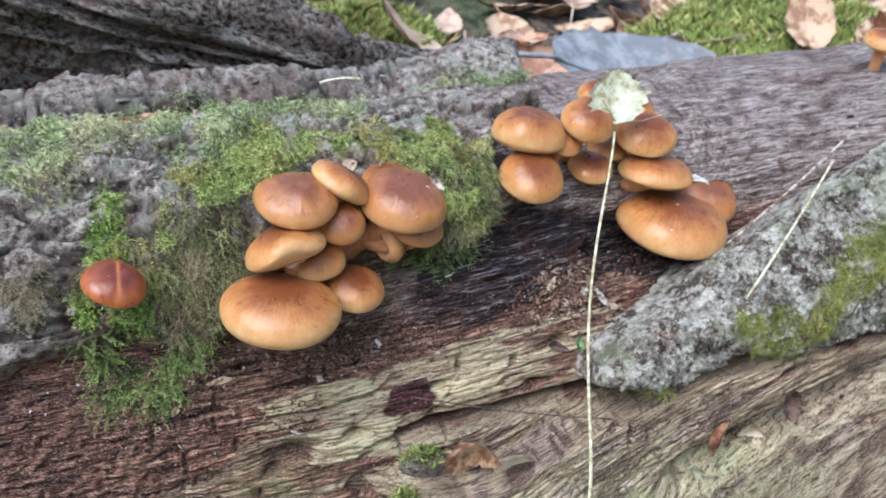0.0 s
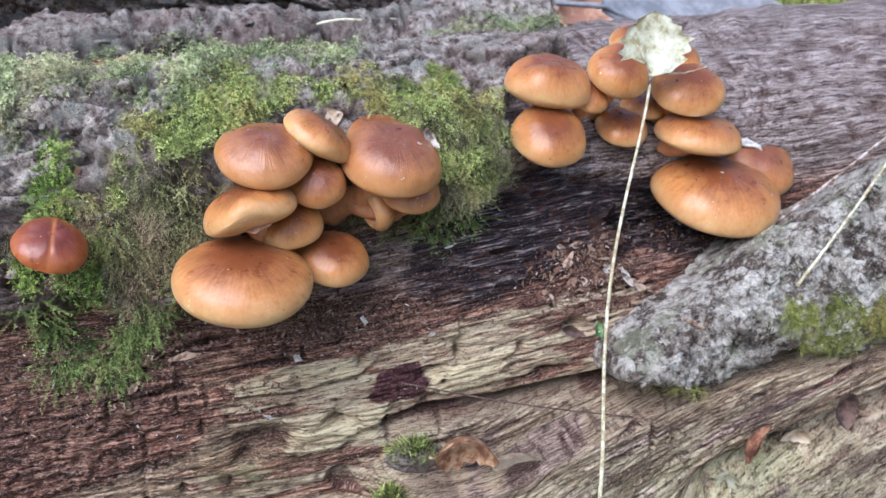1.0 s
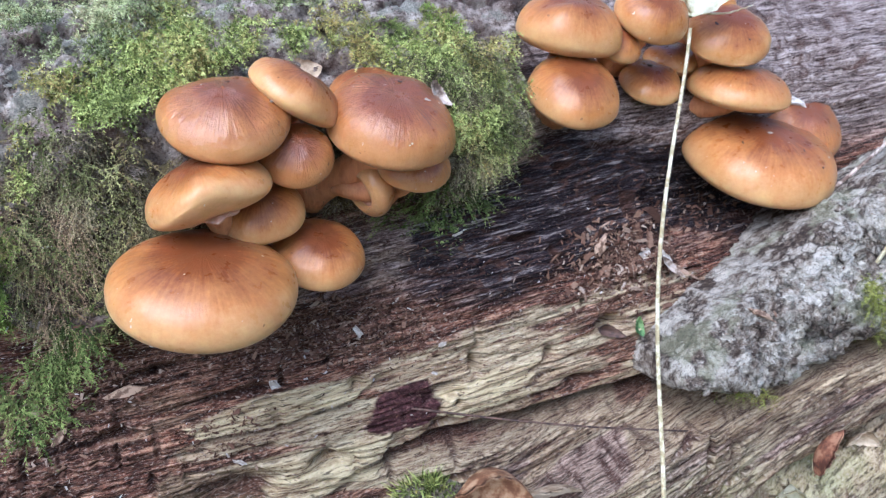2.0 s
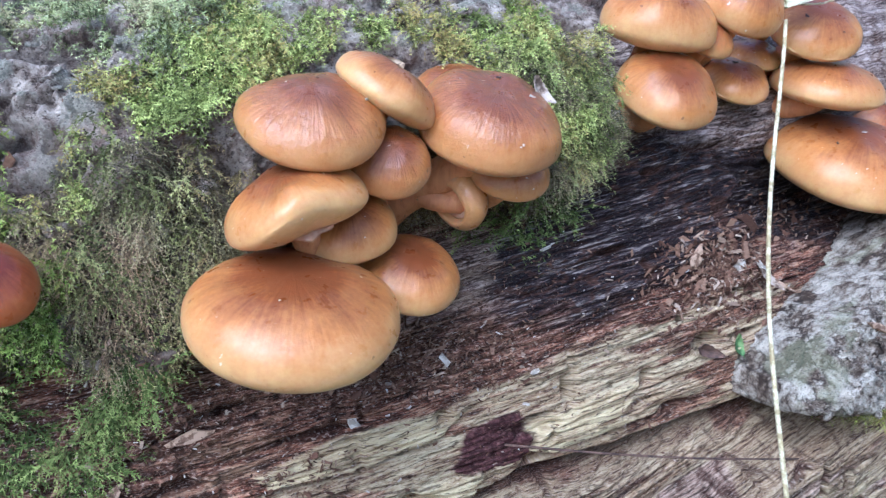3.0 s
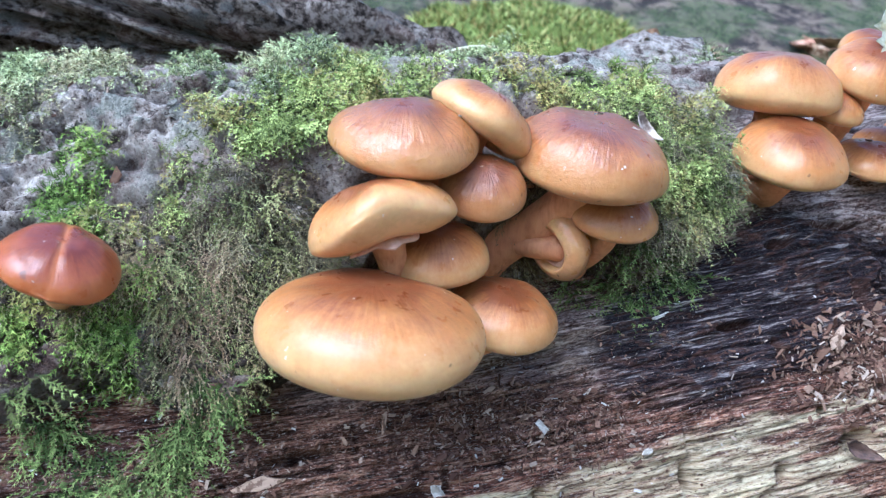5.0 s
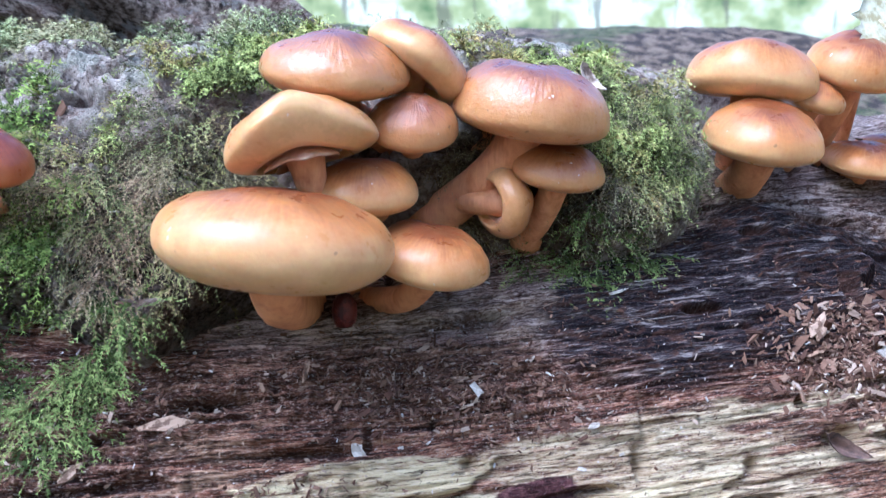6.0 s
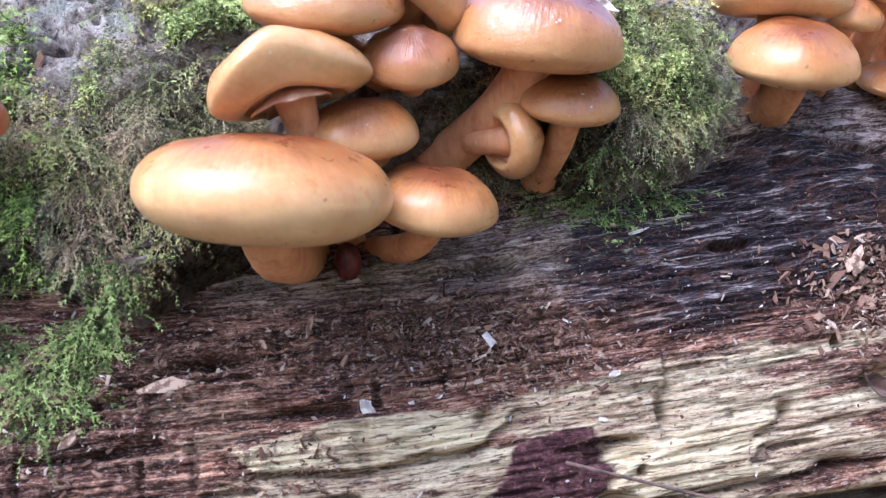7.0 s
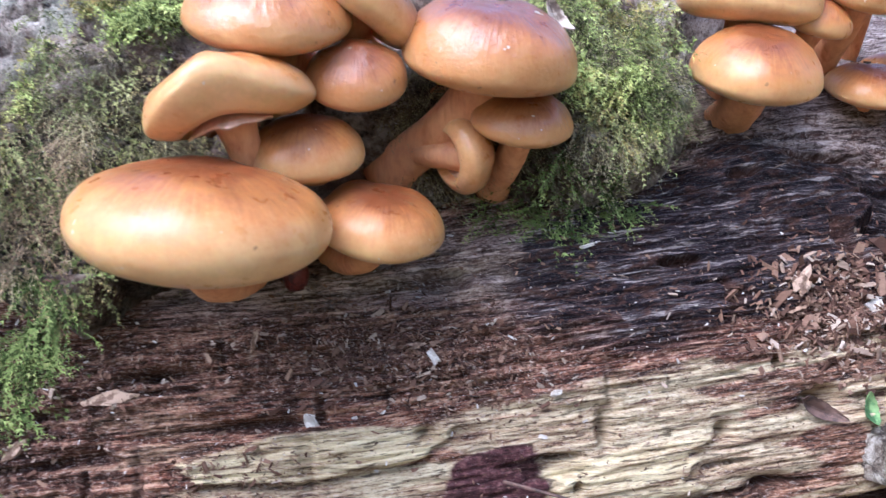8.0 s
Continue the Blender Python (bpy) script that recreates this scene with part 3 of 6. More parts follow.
def bark_r(x, th):
    s = th * DEG
    near = step(0.125, 0.085, x)
    r = 0.1335 + (0.005 + 0.011 * near) * bell(th, 60, 14) - 0.006 * step(72, 84, th)
    r = r + 0.0065 * (fbm(x * 24, s * 30, 0.0, 61, 3) - 0.5)
    ridge = np.abs(fbm(x * 30, s * 75, 0.0, 62, 3) - 0.5) * 2
    r = r - 0.0042 * step(0.12, 0.0, ridge) - 0.0022 * fissures(x, s) - 0.014 * bell(th, 89, 3.0) * step(0.12, 0.07, x) + 0.016 * bell(th, 102, 8) * (fbm(x * 26, s * 30, 0.0, 67, 4) + 0.1)
    r = r - 0.007 * bell(th, 62 + 120 * x, 1.8) * step(0.02, -0.004, x) - 0.008 * bell(th, 80 - 40 * x, 2.2) * step(0.15, 0.09, x)
    r = r - 0.006 * bell(th, 90, 3) - 0.012 * bell(x, 0.070, 0.026) * bell(th, 46, 5.5)
    pit = fbm(x * 300, s * 300, 0.0, 63, 3)
    r = r - 0.0016 * step(0.62, 0.70, vnoise(x * 420, s * 520, 0.0, 68)) * step(0.4, 0.6, vnoise(x * 90, s * 90, 0.0, 69))
    r = r + 0.0022 * (np.floor(fbm(x * 120, s * 170, 0.0, 70, 3) * 8) / 8 - 0.5)
    return r + 0.0022 * (pit - 0.5) + 0.0030 * (np.floor(fbm(x * 40, s * 60, 0.0, 64, 3) * 6) / 6 - 0.5) + 0.0008 * (fbm(x * 120, s * 120, 0.0, 65, 3) - 0.5)


def slab_band(x):
    low = np.interp(x, [0.148, 0.17, 0.2, 0.218, 0.235, 0.26, 0.4], [15.5, 11.5, 14, 15.5, 12.5, 13, 12])
    high = np.interp(x, [0.148, 0.155, 0.178, 0.2, 0.23, 0.263, 0.4], [18, 21, 26, 31, 36, 41, 60])
    return low, high


def slab_mask(x, th):
    low, high = slab_band(x)
    n = 3.5 * (fbm(x * 90, th * DEG * 90, 0.0, 71, 4) - 0.5)
    return np.minimum(np.minimum(th - low, high - th), (x - 0.147) / DEG) + n


def slab_r(x, th):
    low, high = slab_band(x)
    s = th * DEG
    t = np.clip((th - low) / (high - low), 0, 1)
    r = 0.1415 + 0.0075 * np.sin(np.pi * t ** 0.8)
    r = r + 0.004 * (fbm(x * 60, s * 60, 0.0, 73, 3) - 0.5)
    for k, (f, levels, amp) in enumerate(((80, 6, 0.011), (240, 4, 0.0040))):
        n = fbm(x * f, s * f * 1.3, 0.0, 74 + k, 3)
        r = r + amp * (np.floor(n * levels + 0.3 * (fbm(x * 900, s * 900, 0.0, 78, 2) - 0.5)) / levels - 0.5)
    r = r + 0.0014 * (fbm(x * 700, s * 700, 0.0, 75, 2) - 0.5)
    return r + 0.001 * np.sin(np.hypot((x - 0.232) * 1.3, (th - 27) * DEG) * 1900) * bell(x, 0.232, 0.016) * bell(th, 27, 6)


def axis_steps(fine_a, fine_b, fine, end_a, end_b):
    """Positions that are fine in the middle and widen outwards."""
    mid = np.arange(fine_a, fine_b, fine)
    out, d, v = [], fine, fine_b
    while v < end_b:
        out.append(v)
        d *= 1.12
        v += d
    back, d, v = [], fine, fine_a
    while v > end_a:
        d *= 1.12
        v -= d
        back.append(v)
    return np.array(back[::-1] + mid.tolist() + out)


XS = axis_steps(-0.06, 0.24, 0.0006, -0.55, 1.1)
TS = axis_steps(-4, 50, 0.13, -120, 239)
X, T = np.meshgrid(XS, TS, indexing="ij")
W = wood_r(X, T)
W = np.where(T > 150, W + (0.12 - W) * step(150, 200, T), W)
W = np.where(T < -60, W + (0.12 - W) * step(-60, -115, T), W)

log = anchor("fallen_log", (0.1, AXIS_Y, 0.09), "decayed fallen log with bare split wood and mossy grey bark", "log")
OFF = np.array(log.location)

s_ = T * DEG
ws = warped(X, T)
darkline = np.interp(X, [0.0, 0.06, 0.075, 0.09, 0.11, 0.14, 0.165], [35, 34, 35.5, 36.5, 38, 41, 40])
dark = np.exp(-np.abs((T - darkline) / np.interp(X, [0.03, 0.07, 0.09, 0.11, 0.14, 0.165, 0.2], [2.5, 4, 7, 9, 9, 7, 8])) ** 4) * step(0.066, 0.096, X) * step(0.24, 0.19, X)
# shade in the hollow under the upper mushrooms, put into the colour
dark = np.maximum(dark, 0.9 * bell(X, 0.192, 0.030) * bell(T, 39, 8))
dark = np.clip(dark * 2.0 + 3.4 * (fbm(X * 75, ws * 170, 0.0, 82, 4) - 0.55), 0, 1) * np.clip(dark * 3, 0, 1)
palec = np.interp(X, [-0.1, 0.0, 0.017, 0.045, 0.062, 0.077, 0.0925, 0.117, 0.1355, 0.161, 0.2], [4, 11, 19.6, 20.8, 23.0, 24.8, 25.4, 26.0, 27.2, 29.5, 23])
pale = step(palec + 0.7, palec - 0.7, T + 6 * (fbm(X * 70, ws * 300, 0.0, 87, 4) - 0.5))
pale = np.clip(pale - 0.9 * step(0.55, 0.62, fbm(X * 40, ws * 230, 0.0, 83, 4)), 0, 1)
pale = pale * (1 - 0.45 * step(0.05, -0.02, X))
pale = np.maximum(pale, 0.5 * step(0.30, -0.01, X) * bell(T, 24, 5) * step(0.03, 0.0, X) * step(0.54, 0.60, fbm(X * 60, ws * 330, 0.0, 90, 4)))
pale = np.maximum(pale, 0.4 * bell(X, 0.068, 0.020) * bell(T, 36.5, 3.5) * step(0.3, 0.6, fbm(X * 80, ws * 300, 0.0, 89, 3)))
plank = planks(X, T)
low_ridge = step(ledge_lines(X)[0], ledge_lines(X)[0] - 2, T) * step(0.07, 0.1, X)
pale = pale * (1 - 0.25 * low_ridge)
pale = np.maximum(pale, plank)
red = purple_skin(X, T)
green = np.clip(bell(X, 0.012, 0.02) * bell(T, 6, 4) + 1.2 * bell(X, 0.165, 0.045) * bell(T, -3, 6) + 0.8 * bell(X, 0.22, 0.03) * bell(T, -7, 6) , 0, 1)
grey = np.clip(0.9 * bell(T, 38.0, 5) * step(0.11, 0.08, X) * step(0.0, 0.02, X) + step(40, 47, T) * step(0.1, 0.15, X) + 0.55 * step(11, 6, T) * step(0.06, 0.1, X), 0, 1)
rot = rot_zone(X, T)
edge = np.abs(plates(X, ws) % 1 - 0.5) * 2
seam_shade = step(0.66, 0.92, edge) * step(0.40, 0.54, fbm(X * 40, s_ * 120, 0.0, 86, 3))
seam_shade = np.maximum(seam_shade, np.maximum(*cracks(X, ws)))
# crevice shade along the foot of the upper wood, put into the colour
seam_shade = np.maximum(seam_shade, 0.9 * bell(T, ledge_lines(X)[0] + 0.2, 1.1) * step(0.06, 0.085, X))
# holes coloured dark inside, on top of their depth
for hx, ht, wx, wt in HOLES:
    seam_shade = np.maximum(seam_shade, bell(X, hx, wx * 1.2) * bell(T, ht, wt * 1.2))
# shade of the hollow below the left moss, painted on the wood
seam_shade = np.maximum(seam_shade, 0.9 * bell(X, -0.03, 0.035) * bell(T, 31, 5) * step(0.35, 0.6, fbm(X * 60, s_ * 140, 0.0, 88, 4)))
seam_shade = np.maximum(seam_shade, 0.85 * step(0.58, 0.66, fbm(X * 55, ws * 190, 0.0, 92, 4)) * step(15, 10, T) * step(0.05, 0.09, X))
seam_shade = np.clip(seam_shade, 0, 1)
rot = rot * (1 - plank)
dark = np.clip(dark * (1 - 0.8 * plank), 0, 0.95)
red = red * (1 - plank)
seam_shade = seam_shade * (1 - 0.7 * plank) * (1 - 0.75 * pale * step(10, 14, T))
keep = dict(sound=plank, seam=seam_shade, fibre_x=X, fibre_s=ws - ledge_r(X, T), dark=dark, pale=pale, red=red, green=green, grey=grey, rot=rot)
V = place(X, T, W).reshape(-1, 3) - OFF
F = sheet(len(XS), len(TS))
nt = len(TS)
seam = np.arange(len(XS) - 1) * nt
F = np.concatenate([F, np.stack([seam + nt - 1, seam + 2 * nt - 1, seam + nt, seam], 1)])
part("wood", mesh_of("wood", V, F, **keep), WOOD, log, "bare split wood, pale, rusty and black stained, with shade coloured into its hollows")
for k, name in ((0, "log_end"), (len(XS) - 1, "log_end")):
    ring = V[k * nt:(k + 1) * nt]
    mid = ring.mean(0)
    n = len(ring)
    rings = np.concatenate([mid + (ring - mid) * f + np.array([0.004, 0, 0]) * np.random.randn(n, 1) * (f < 0.99) for f in (1.0, 0.75, 0.5, 0.25, 0.02)])
    q = [(a * n + i, a * n + (i + 1) % n, (a + 1) * n + (i + 1) % n, (a + 1) * n + i) for a in range(4) for i in range(n)]
    z = np.zeros(len(rings))
    part(name, mesh_of(name, rings, q, dark=z, pale=z + 0.3, red=z, green=z, grey=z + 0.5, rot=z, seam=z, fibre_x=rings[:, 1], fibre_s=rings[:, 2]), WOOD, log, "broken end of the log")


def humus_shade_zone(x, th):
    """Dark rotted bark under hanging moss, plus painted shade in gaps, behind stems."""
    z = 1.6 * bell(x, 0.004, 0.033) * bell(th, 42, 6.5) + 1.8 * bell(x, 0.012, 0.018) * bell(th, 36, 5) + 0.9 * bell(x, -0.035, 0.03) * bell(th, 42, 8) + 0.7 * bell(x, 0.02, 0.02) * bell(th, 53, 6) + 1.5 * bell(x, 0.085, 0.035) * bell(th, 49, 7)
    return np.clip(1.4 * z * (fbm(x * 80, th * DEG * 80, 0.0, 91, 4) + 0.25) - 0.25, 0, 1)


def shell(name, mask_f, r_f, xs, ts, material, parent, label, wide=1.6, fissured=1.0):
    x, t = np.meshgrid(xs, ts, indexing="ij")
    m = mask_f(x, t)
    under = wood_r(x, t) - 0.003
    k = step(-0.4, wide, m)
    r = under + np.maximum(r_f(x, t) - under, 0.001) * k
    f = sheet(len(xs), len(ts))
    mm = m.ravel()
    f = f[(mm[f] > -1.2).any(1)]
    used, inv = np.unique(f, return_inverse=True)
    v = place(x, t, r).reshape(-1, 3)[used] - np.array(parent.location)
    s = t * DEG
    # top furrow's shade and the darker bark around it go into the colour
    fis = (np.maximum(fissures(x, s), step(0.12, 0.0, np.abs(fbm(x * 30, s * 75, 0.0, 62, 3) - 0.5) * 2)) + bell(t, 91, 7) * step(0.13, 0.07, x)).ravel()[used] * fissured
    hum_shade = (humus_shade_zone(x, t) * (fissured > 0)).ravel()[used]
    return part(name, mesh_of(name, v, inv.reshape(-1, 4), fissure=fis, humus_shade=hum_shade), material, parent, label)


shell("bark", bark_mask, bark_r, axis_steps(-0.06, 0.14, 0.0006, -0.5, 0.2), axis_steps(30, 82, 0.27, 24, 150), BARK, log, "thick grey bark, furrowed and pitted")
shell("bark_slab", slab_mask, slab_r, axis_steps(0.142, 0.285, 0.0007, 0.14, 0.45), np.arange(8, 62, 0.34), CRUST, log, "loose slab of bark crusted with grey lichen", wide=0.6, fissured=0.0)


def top_r(x, th):
    """The outer surface of the log, bark included."""
    w = wood_r(x, th)
    b = w - 0.003 + np.maximum(bark_r(x, th) - w + 0.003, 0.001) * step(-0.4, 1.6, bark_mask(x, th))
    c = w - 0.003 + np.maximum(slab_r(x, th) - w + 0.003, 0.001) * step(-0.4, 1.6, slab_mask(x, th))
    return np.maximum(np.maximum(w, b), c)


def on_log(x, th, lift=0.0):
    x, th = np.asarray(x, float), np.asarray(th, float)
    return place(x, th, top_r(x, th) + lift)


# ---- mushrooms ----
def unit(v):
    v = np.asarray(v, float)
    return v / np.linalg.norm(v)


def cap_frame(axis):
    k = unit(axis)
    u = unit(np.array([1.0, 0, 0]) - k[0] * k) if abs(k[0]) < 0.8 else unit(np.array([0, 0, -1.0]) + k[2] * k)
    return u, np.cross(k, u), k


def mushroom(centre, r, h, axis, base, stem=(0.0035, 0.003), skin=None, label="", wave=0.03, lift=(0, 0, 1), crease=0.0, flat=0.9, seed=0, group="mushrooms on the log", low=0.5, bulge=1.0, veil=0.0, rolled=0.05):
    """A mushroom with cap, gills and stem. lift: direction in degrees, height and width by which the margin bends up."""
    centre, base = np.asarray(centre, float), np.asarray(base, float)
    foot = math.degrees(math.atan2(base[2] - AXIS_Z, AXIS_Y - base[1]))
    base = on_log(base[0], foot, -0.003 - stem[0])
    u, v, k = cap_frame(axis)
    centre, h = centre + k * rolled * h, (1 - rolled) * h
    thing = anchor("mushroom", base, label, "mushroom", group)
    seg = 64
    ph = np.linspace(0, 2 * np.pi, seg, endpoint=False)
    th = np.concatenate([np.linspace(88, 0, 24), np.linspace(-7, -56, 9)])
    rho = np.cos(np.radians(th)) ** flat
    z = np.where(th > 0, 1.0, low) * np.sin(np.radians(th))
    rho = np.where(th < 0, np.cos(np.radians(th)) ** 0.75, rho)
    rho, z = np.append(rho, [0.61, 0.56]), np.append(z, [-0.62 * low, -0.30 * low])
    rad = np.append(np.interp(th, [-56, 0, 88], [1.25, 1.0, 0.0]), [1.3, 1.3])
    rng = np.random.RandomState(seed + 100)
    p1, p2, p3 = rng.rand(3) * 6.28
    out = 1 + wave * (0.6 * np.sin(2 * ph + p1) + 0.35 * np.sin(3 * ph + p2) + 0.25 * np.sin(5 * ph + p3))
    d = (np.degrees(ph) - lift[0] + 180) % 360 - 180
    R = rho[:, None] * out[None] * r
    dent = (vnoise(np.cos(ph)[None] * R / r * 2.2 + 5, np.sin(ph)[None] * R / r * 2.2 + 5, seed * 3.1) - 0.5)
    Z = z[:, None] * h * np.ones_like(ph)[None] + 0.9 * wave * r * np.sin(2 * ph + p3)[None] * np.minimum(rho, 1)[:, None] ** 3
    Z = Z + 0.055 * h * (vnoise(np.cos(ph)[None] * R / r * 6 + 15, np.sin(ph)[None] * R / r * 6 + 15, seed * 1.7) - 0.5) * (z > 0)[:, None]
    Z = Z + lift[1] * bell(d, 0, lift[2])[None] * np.minimum(rho, 1)[:, None] ** 2.5 + 0.17 * h * dent * (z > 0)[:, None]
    line = bell(np.cos(ph)[None] * R, 0.0002, 0.0006) * (z > -0.1)[:, None] * (crease > 0)
    Z = Z - crease * h * line
    pts = centre + R[..., None] * (np.cos(ph)[None, :, None] * u + np.sin(ph)[None, :, None] * v) + Z[..., None] * k
    n = len(rho)
    i, j = np.arange(n - 1)[:, None], np.arange(seg)[None]
    f = np.stack([i * seg + j, (i + 1) * seg + j, (i + 1) * seg + (j + 1) % seg, i * seg + (j + 1) % seg], -1).reshape(-1, 4)
    top = centre + k * (h * (1 + 0.10 * dent[0].mean()))
    vv = np.concatenate([pts.reshape(-1, 3), top[None]])
    j = np.arange(0, seg, 2)
    tip = np.stack([np.full(len(j), n * seg), j, (j + 1) % seg, (j + 2) % seg], 1)
    a_rad = np.append(np.repeat(rad, seg), 0.0)
    a_ang = np.append(np.tile(np.abs(ph / np.pi - 1) * 6, n), 0.0)
    part("cap", mesh_of("cap", vv - base, np.concatenate([f, tip]), rad=a_rad, ang=a_ang, crease=np.append(line.ravel(), 0.0)), skin or CAP, thing)
    # gills: folded radial blades between the margin and the stem
    blades = 84
    pg = np.linspace(0, 2 * np.pi, 2 * blades, endpoint=False)
    og = 1 + wave * (0.6 * np.sin(2 * pg + p1) + 0.35 * np.sin(3 * pg + p2) + 0.25 * np.sin(5 * pg + p3))
    dg = (np.degrees(pg) - lift[0] + 180) % 360 - 180
    fold = np.where(np.arange(2 * blades) % 2, 1.0, -1.0)
    rows = []
    for q, zz in ((0.565, -0.34 * low), (0.48, -0.10 - 0.2 * low), (0.34, 0.0), (0.2, 0.02)):
        Rg = q * og * r
        Zg = zz * h + 0.045 * h * fold * (1.2 if q < 0.5 else 0.15) + lift[1] * bell(dg, 0, lift[2]) * q ** 2.5 + 0.9 * wave * r * np.sin(2 * pg + p3) * q ** 3
        rows.append(centre + Rg[:, None] * (np.cos(pg)[:, None] * u + np.sin(pg)[:, None] * v) + Zg[:, None] * k)
    gv = np.concatenate(rows)
    m = 2 * blades
    i, j = np.arange(3)[:, None], np.arange(m)[None]
    gf = np.stack([i * m + j, (i + 1) * m + j, (i + 1) * m + (j + 1) % m, i * m + (j + 1) % m], -1).reshape(-1, 4)
    part("gill_disc", mesh_of("gill_disc", gv - base, gf, smooth=False), GILL, thing, "tan radial gills")
    reach = np.linalg.norm(centre - base)
    axis_line = bezier(base, base + unit(centre - base + np.array([0, -0.004, 0.0])) * reach * 0.35, centre - k * reach * 0.35, centre + k * h * 0.10, 16)
    t = np.linspace(0, 1, 16)
    radii = stem[0] + (stem[1] - stem[0]) * t + 0.0009 * np.exp(-(t / 0.12) ** 2) + 0.0012 * np.exp(-((1 - t) / 0.12) ** 2)
    part("stem", tube_mesh("stem", axis_line - base, radii * bulge, 18, wob=0.16, seed=seed), STEM, thing, "tan fibrous stem")
    if veil:
        # ragged skirt left on the stem
        n = 40
        pv = np.linspace(0, 2 * np.pi, n, endpoint=False)
        rag = 0.75 + 0.6 * vnoise(np.cos(pv) * 3 + 4, np.sin(pv) * 3 + 4, seed * 0.7)
        at = centre - k * h * 0.05
        rows = [at + ((stem[1] + 0.0004) * (1 - q) + veil * q * rag)[:, None] * (np.cos(pv)[:, None] * u + np.sin(pv)[:, None] * v) - k * (q * 0.30 * h * rag)[:, None] + k * off for q, off in ((0.0, 0.0), (0.5, 0.0), (1.0, 0.0), (0.97, 0.0004), (0.5, 0.0005), (0.0, 0.0006))]
        i, j = np.arange(5)[:, None], np.arange(n)[None]
        vf = np.stack([i * n + j, (i + 1) * n + j, (i + 1) * n + (j + 1) % n, i * n + (j + 1) % n], -1).reshape(-1, 4)
        part("veil", mesh_of("veil", np.concatenate(rows) - base, vf), GILL, thing, "ragged pinkish skirt on the stem")
    return thing


TAWNY = "glossy tawny mushroom with a paler margin, on the log"
mushroom((-0.0227, 0.2378, 0.3279), 0.0098, 0.0057, (0.35, -0.30, 1), (-0.0268, 0.2560, 0.3190), (0.003, 0.0028), CAP_DARK, "small russet mushroom with a creased cap, in the moss", seed=1, wave=0.05, crease=0.07, group="single mushrooms")
A = "mushrooms of the middle cluster"
mushroom((0.0268, 0.2314, 0.3091), 0.0202, 0.0126, (0.13, -0.02, 1), (0.0305, 0.2600, 0.3080), (0.0050, 0.0046), CAP, "broad tawny mushroom with cream margin, lowest of its cluster", seed=2, wave=0.02, group=A, low=0.8, rolled=0.24)
mushroom((0.0379, 0.2486, 0.3426), 0.0141, 0.0086, (0.07, -0.26, 1), (0.0480, 0.2770, 0.3220), (0.0036, 0.0032), CAP_BROWN, "glossy brown mushroom with wrinkled wet cap, on top of its cluster", seed=3, wave=0.045, group=A, flat=1.08)
mushroom((0.0318, 0.2403, 0.3293), 0.0136, 0.0088, (-0.20, 0.10, 1), (0.0400, 0.2640, 0.3050), (0.0028, 0.0025), CAP, "tawny mushroom with an arched wavy margin, in the cluster", seed=4, wave=0.06, flat=1.15, lift=(-90, 0.0040, 38), group=A, low=0.4, veil=0.0062, rolled=0.0)
mushroom((0.0429, 0.2464, 0.3201), 0.0102, 0.0069, (-0.01, -0.29, 1), (0.0488, 0.2740, 0.3130), (0.0032, 0.0028), CAP, TAWNY, seed=5, wave=0.04, group=A)
mushroom((0.0550, 0.2447, 0.3068), 0.0116, 0.0075, (0.20, -0.24, 1), (0.0420, 0.2640, 0.3030), (0.0030, 0.0027), CAP, TAWNY, seed=6, wave=0.025, group=A)
mushroom((0.0526, 0.2471, 0.3326), 0.0087, 0.0064, (0.04, -0.60, 1), (0.0553, 0.2800, 0.3200), (0.0030, 0.0026), CAP_BROWN, "small round brown mushroom inside the cluster", seed=7, wave=0.02, group=A)
mushroom((0.0541, 0.2521, 0.3451), 0.0112, 0.0067, (0.80, 0.01, 1), (0.0560, 0.2800, 0.3240), (0.0032, 0.0028), CAP, "tawny mushroom tipped sideways on its cluster", seed=8, wave=0.05, group=A)
mushroom((0.0762, 0.2502, 0.3352), 0.0158, 0.0100, (0.15, -0.30, 1), (0.0575, 0.2640, 0.3175), (0.0046, 0.0040), CAP_BROWN, "thick cushion-shaped chestnut mushroom on a slanting stem", seed=9, wave=0.03, flat=0.66, group=A)
mushroom((0.0823, 0.2520, 0.3234), 0.0096, 0.0062, (0.14, -0.30, 1), (0.0795, 0.2660, 0.3125), (0.0030, 0.0028), CAP_BROWN, "small chestnut mushroom under the cushion-shaped one", seed=10, wave=0.03, group=A)
mushroom((0.0709, 0.2545, 0.3182), 0.0078, 0.0058, (0.80, 0.30, 0.10), (0.0600, 0.2700, 0.3160), (0.0028, 0.0022), CAP_BROWN, "small curled mushroom turned to show its gills", seed=11, wave=0.05, group=A, low=0.6, rolled=0.0)
mushroom((0.0742, 0.2630, 0.3392), 0.0098, 0.0058, (-0.15, -0.25, 1), (0.0700, 0.2760, 0.3210), (0.0030, 0.0028), CAP_BROWN, "small wet chestnut mushroom behind the cushion-shaped one", seed=25, wave=0.03, group=A)
B = "mushrooms of the upper cluster"
mushroom((0.1387, 0.2786, 0.3449), 0.0148, 0.0106, (0.10, -0.14, 1), (0.1400, 0.2900, 0.3290), (0.004, 0.0036), CAP, "tawny mushroom with a torn pale margin, on the log", seed=12, wave=0.05, group=B)
mushroom((0.1358, 0.2678, 0.3302), 0.0138, 0.0088, (0.02, -0.42, 1), (0.1370, 0.2830, 0.3270), (0.0050, 0.0046), CAP, TAWNY, seed=13, wave=0.04, group=B, veil=0.0075)
